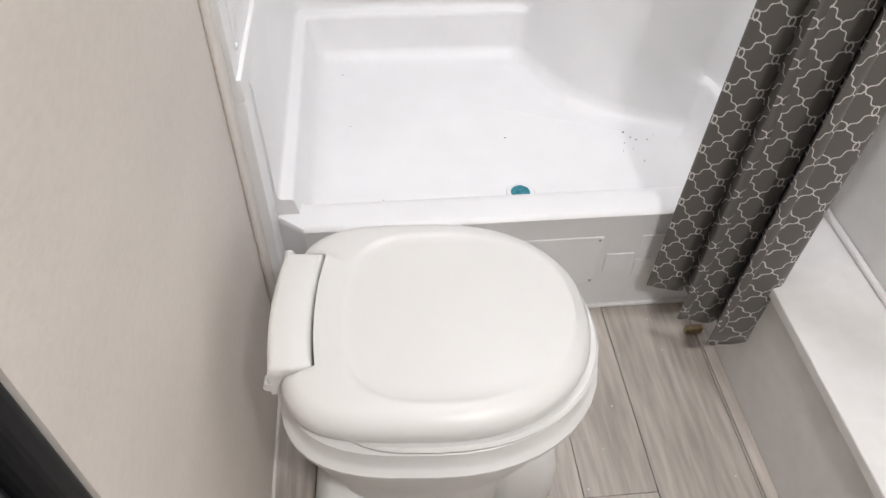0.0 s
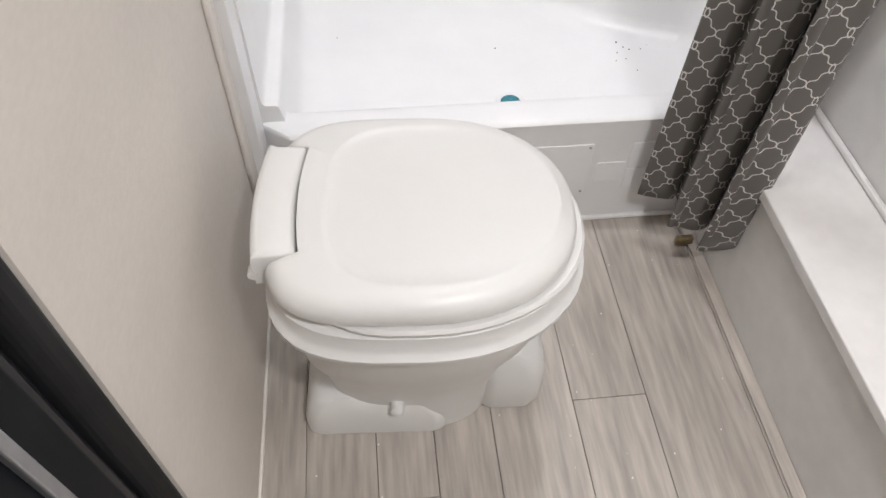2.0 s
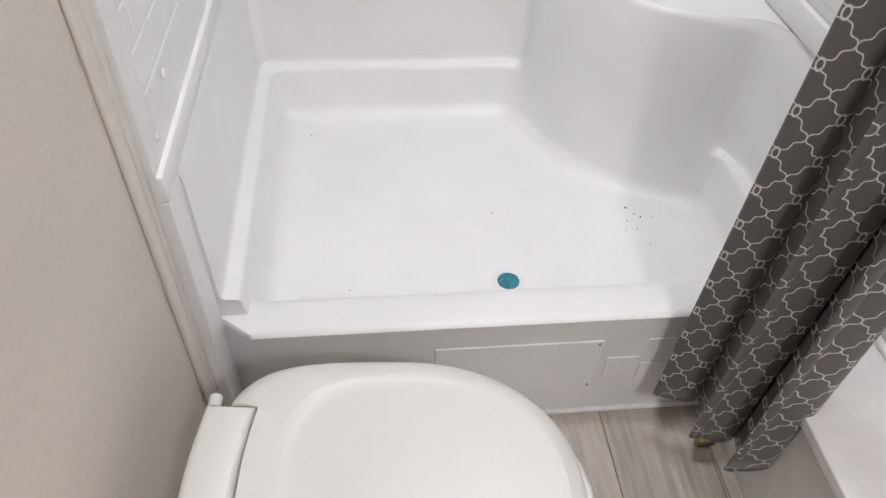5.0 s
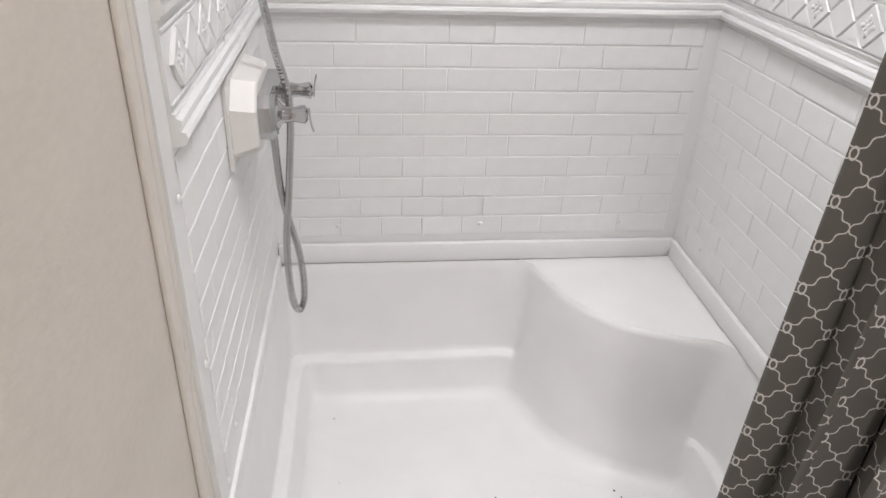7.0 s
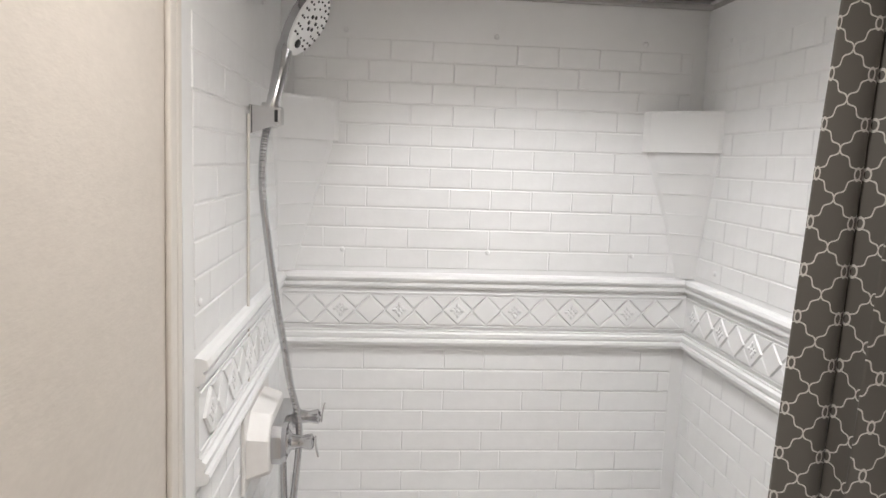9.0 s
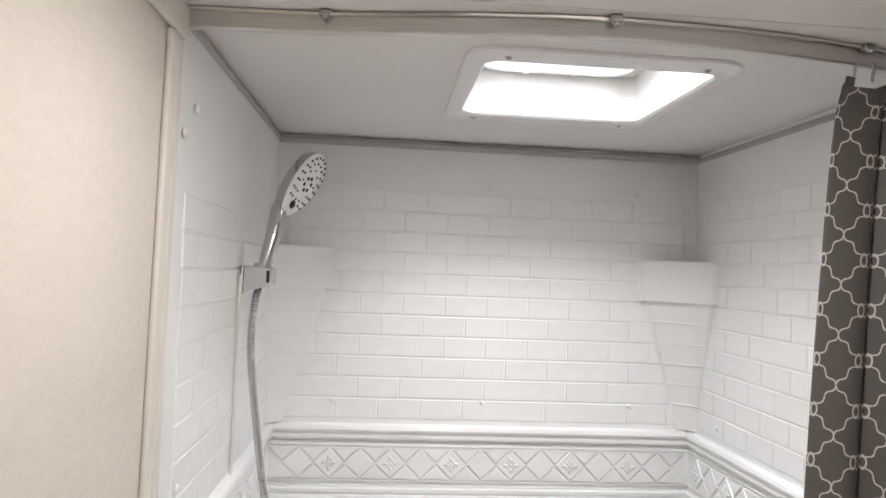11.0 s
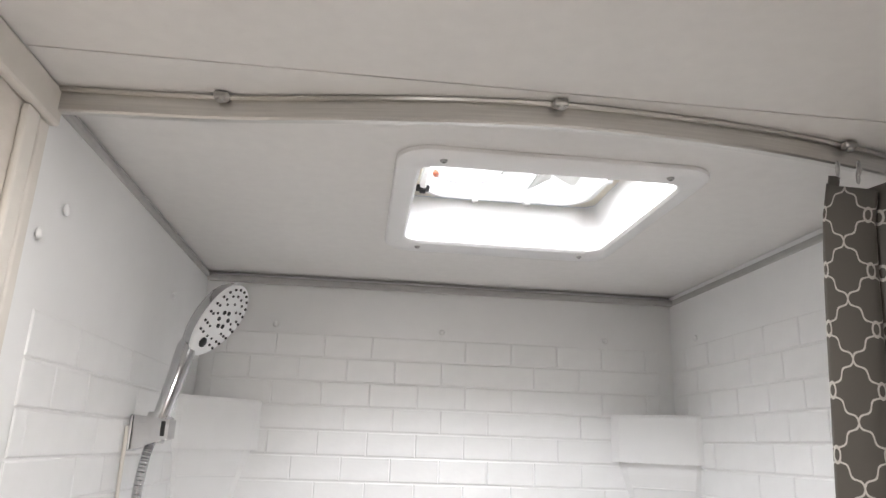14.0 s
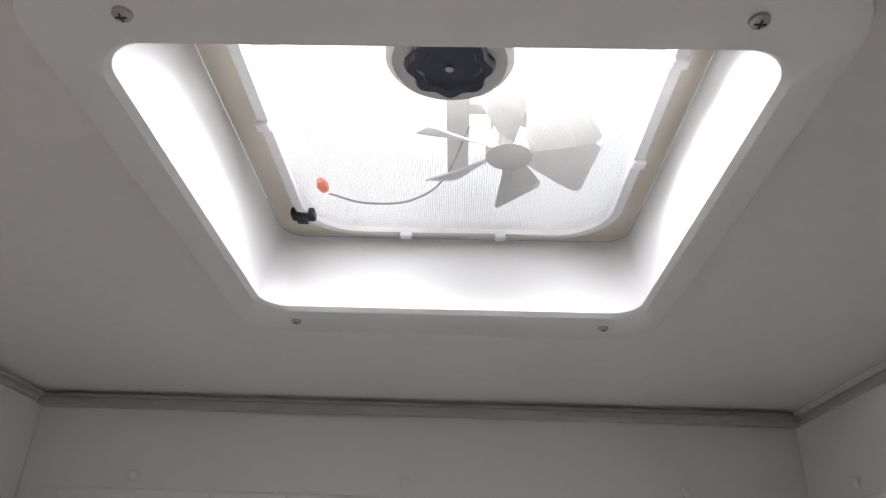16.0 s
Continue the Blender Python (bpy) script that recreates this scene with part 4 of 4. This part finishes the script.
def vent_fan():
    hub = Vector((0.464, 1.268, CE + 0.115))
    t = thing("vent_fan", "white six-blade vent fan at rest above the screen", "fan", hub)
    part("hub", spin([(0.021, -0.008), (0.0215, 0.0), (0.0215, 0.012), (0.012, 0.018)], 28), FANWHITE, t, smooth=True)
    part("motor", spin([(0.015, 0.0185), (0.017, 0.022), (0.017, 0.04), (0.010, 0.044)], 20), STEEL, t, smooth=True)
    for k in range(6):
        a = k * math.tau / 6 + 0.35
        loops = []
        for r, w, tw, tk in ((0.019, 0.009, -40, 0.0012), (0.035, 0.014, -36, 0.0012), (0.058, 0.021, -32, 0.001), (0.077, 0.026, -28, 0.0008), (0.083, 0.023, -27, 0.0006)):
            c, s = math.cos(radians(tw)), math.sin(radians(tw))
            loops.append([Vector((r, e * w * c + f * tk * s * 0.5, e * w * s - f * tk * c)) for e, f in ((-1, -1), (1, -1), (1, 1), (-1, 1))])
        ob = part("blade", loft(loops, True, True, True), FANWHITE, t)
        ob.rotation_euler = (0, 0, a)
    br = part("support_bar", box((-0.058, -0.19, 0.0445), (-0.036, 0.112, 0.048), 0.001), FANWHITE, t)
    part("cross_arm", box((-0.036, -0.008, 0.0445), (0.012, 0.008, 0.048), 0.001), FANWHITE, t)
    z = -0.004
    part("lead_wire", tube(smooth_path([(-0.175, 0.075, z), (-0.14, 0.085, z - 0.004), (-0.095, 0.083, z - 0.002), (-0.06, 0.06, z + 0.01), (-0.036, 0.02, 0.040)]), 0.0011, 6), WIRE, t, "thin grey wire")
    part("wire_nut", spin([(0.005, 0), (0.006, 0.006), (0.0035, 0.014)], 10, aim((-0.178, 0.066, z), (-0.2, -1, 0.1))), ORANGE, t, "small orange wire nut")


vent_fan()


def crank_knob():
    t = thing("vent_crank", "dark blue vent crank knob in a white scalloped collar", "knob", (0.413, 1.116, CE + 0.090))
    part("collar", spin([(0.040, 0.004), (0.045, 0.0), (0.045, -0.006), (0.040, -0.010), (0.032, -0.008)], 32), FANWHITE, t, smooth=True)
    def star(f, z):
        return [Vector(((0.0295 + 0.0022 * math.cos(8 * a)) * f * math.cos(a), (0.0295 + 0.0022 * math.cos(8 * a)) * f * math.sin(a), z)) for a in [k * math.tau / 64 for k in range(64)]]
    part("knob", loft([star(1, -0.007), star(1, -0.013), star(0.94, -0.016), star(0.72, -0.0157), star(0.68, -0.014), star(0.3, -0.014)], True, True, True), NAVY, t, "dark blue scalloped knob", smooth=True)
    part("knob_screw", spin([(0.003, -0.0142), (0.003, -0.0155)], 10), STEEL, t)


crank_knob()


# ---- ceiling lamp ----
def puck():
    t = thing("ceiling_light", "small round white ceiling puck light, switched on", "ceiling light", (0.187, 0.578, CE))
    part("base", spin([(0.040, -0.0005), (0.040, -0.008), (0.039, -0.012), (0.037, -0.014)], 36), ABS, t, smooth=True)
    part("lens", spin([(0.0375, -0.0142), (0.036, -0.019), (0.028, -0.0235), (0.0, -0.025)], 36), LENS, t, "glowing round lens", smooth=True)
    part("switch_tab", box((0.022, -0.034, -0.023), (0.037, -0.022, -0.013), 0.002), ABS, t)


puck()

# ---- dirt on the pan floor ----
random.seed(11)
_bm = bmesh.new()
for x, y, r in ((0.302, 1.639, .0022), (-0.04, 1.564, .0018), (0.353, 1.27, .002), (0.648, 1.271, .0026), (0.66, 1.25, .0018), (0.672, 1.24, .002), (0.64, 1.23, .0015), (0.70, 1.24, .0016), (0.72, 1.255, .0016), (0.655, 1.205, .0015), (0.63, 1.20, .0013), (0.67, 1.16, .0015), (0.05, 1.07, .0014), (-0.02, 1.34, .0012), (0.735, 1.335, .003), (0.745, 1.33, .002)):
    bmesh.ops.create_icosphere(_bm, subdivisions=1, radius=r, matrix=Matrix.Translation((x, y, 0.2256)) @ Matrix.Diagonal((1, 1.4, 0.35, 1)))
tagged(part("dirt_specks", _bm, SPECK), "tiny dark dirt specks on the pan floor", "dirt", kind="stuff")
_bm = bmesh.new()
for _ in range(60):
    x, y = random.uniform(-0.17, 0.74), random.uniform(0.1, 0.88)
    bmesh.ops.create_icosphere(_bm, subdivisions=1, radius=random.uniform(0.0008, 0.002), matrix=Matrix.Translation((x, y, 0.0004)) @ Matrix.Diagonal((1, 1.2, 0.4, 1)))
tagged(part("floor_crumbs", _bm, CAULK), "tiny pale crumbs on the plank floor", "dirt", kind="stuff")

# ---- floor planks ----
random.seed(5)
EDGES = [-1.1, -0.95, -0.80, -0.65, -0.50, -0.35, -0.262, -0.109, 0.018, 0.125, 0.236, 0.397, 0.542, 0.738, 0.955]
for i, (a, b) in enumerate(zip(EDGES, EDGES[1:])):
    cut = 0.460 if i == 11 else random.uniform(-0.5, 0.35) if a < 0.5 else -0.3
    for y0, y1 in ((YB, cut), (cut, 0.93)):
        ob = part("plank", box((a + 0.0006, y0 + 0.0006, -0.008), (b - 0.0006, y1 - 0.0006, 0.0), 0.0007, 1), WOOD, FLOOR)

# ---- moulded bricks ----
BH, BW, JT, JX = 0.0508, 0.1035, 0.0026, 0.0005
BRICKS = {}


def brick_mesh(w, h):
    key = (round(w, 3), round(h, 4))
    if key not in BRICKS:
        bm = bmesh.new()
        def ring(d, y):
            return [Vector((d, y, d)), Vector((w - d, y, d)), Vector((w - d, y, h - d)), Vector((d, y, h - d))]
        loft([ring(0, -0.0001), ring(0.0007, -0.0015), ring(0.0022, -0.0022)], True, False, True, bm)
        me = bpy.data.meshes.new("brick")
        bmesh.ops.recalc_face_normals(bm, faces=bm.faces)
        bm.to_mesh(me), bm.free()
        me.materials.append(BRICK)
        BRICKS[key] = me
    return BRICKS[key]


def brickwork(parent, m, start, length, z0, h, courses, shift=0.0, long=0.15):
    for c in range(courses):
        x = start - (0.5 * BW if (c % 2) else 0) + shift - BW
        while x < length:
            w = BW * (2 if random.random() < long else 1)
            a, b = max(x, start), min(x + w, length)
            if b - a > 0.012:
                placed("brick", brick_mesh(b - a - JX, h - JT), m @ Matrix.Translation((a, random.uniform(-0.0003, 0.0004), z0 + c * h)) @ Matrix.Rotation(radians(random.uniform(-0.5, 0.5)), 4, "X"), parent)
            x += w


for wall, m, s, ln, sh in ((WN, MN, 0.03, X1 - X0 - 0.03, 0.025), (WW, MW, 0.0, Y1 - 0.938 - 0.02, 0.03), (WE, ME, 0.02, Y1 - 0.90, 0.05)):
    brickwork(wall, m, s, ln, 1.4560, BH, 9 if wall == WW else 11, sh, 0.35 if wall == WW else 0.18)
    brickwork(wall, m, s, ln, 0.7040, 0.0545, 10, sh, 0.6)
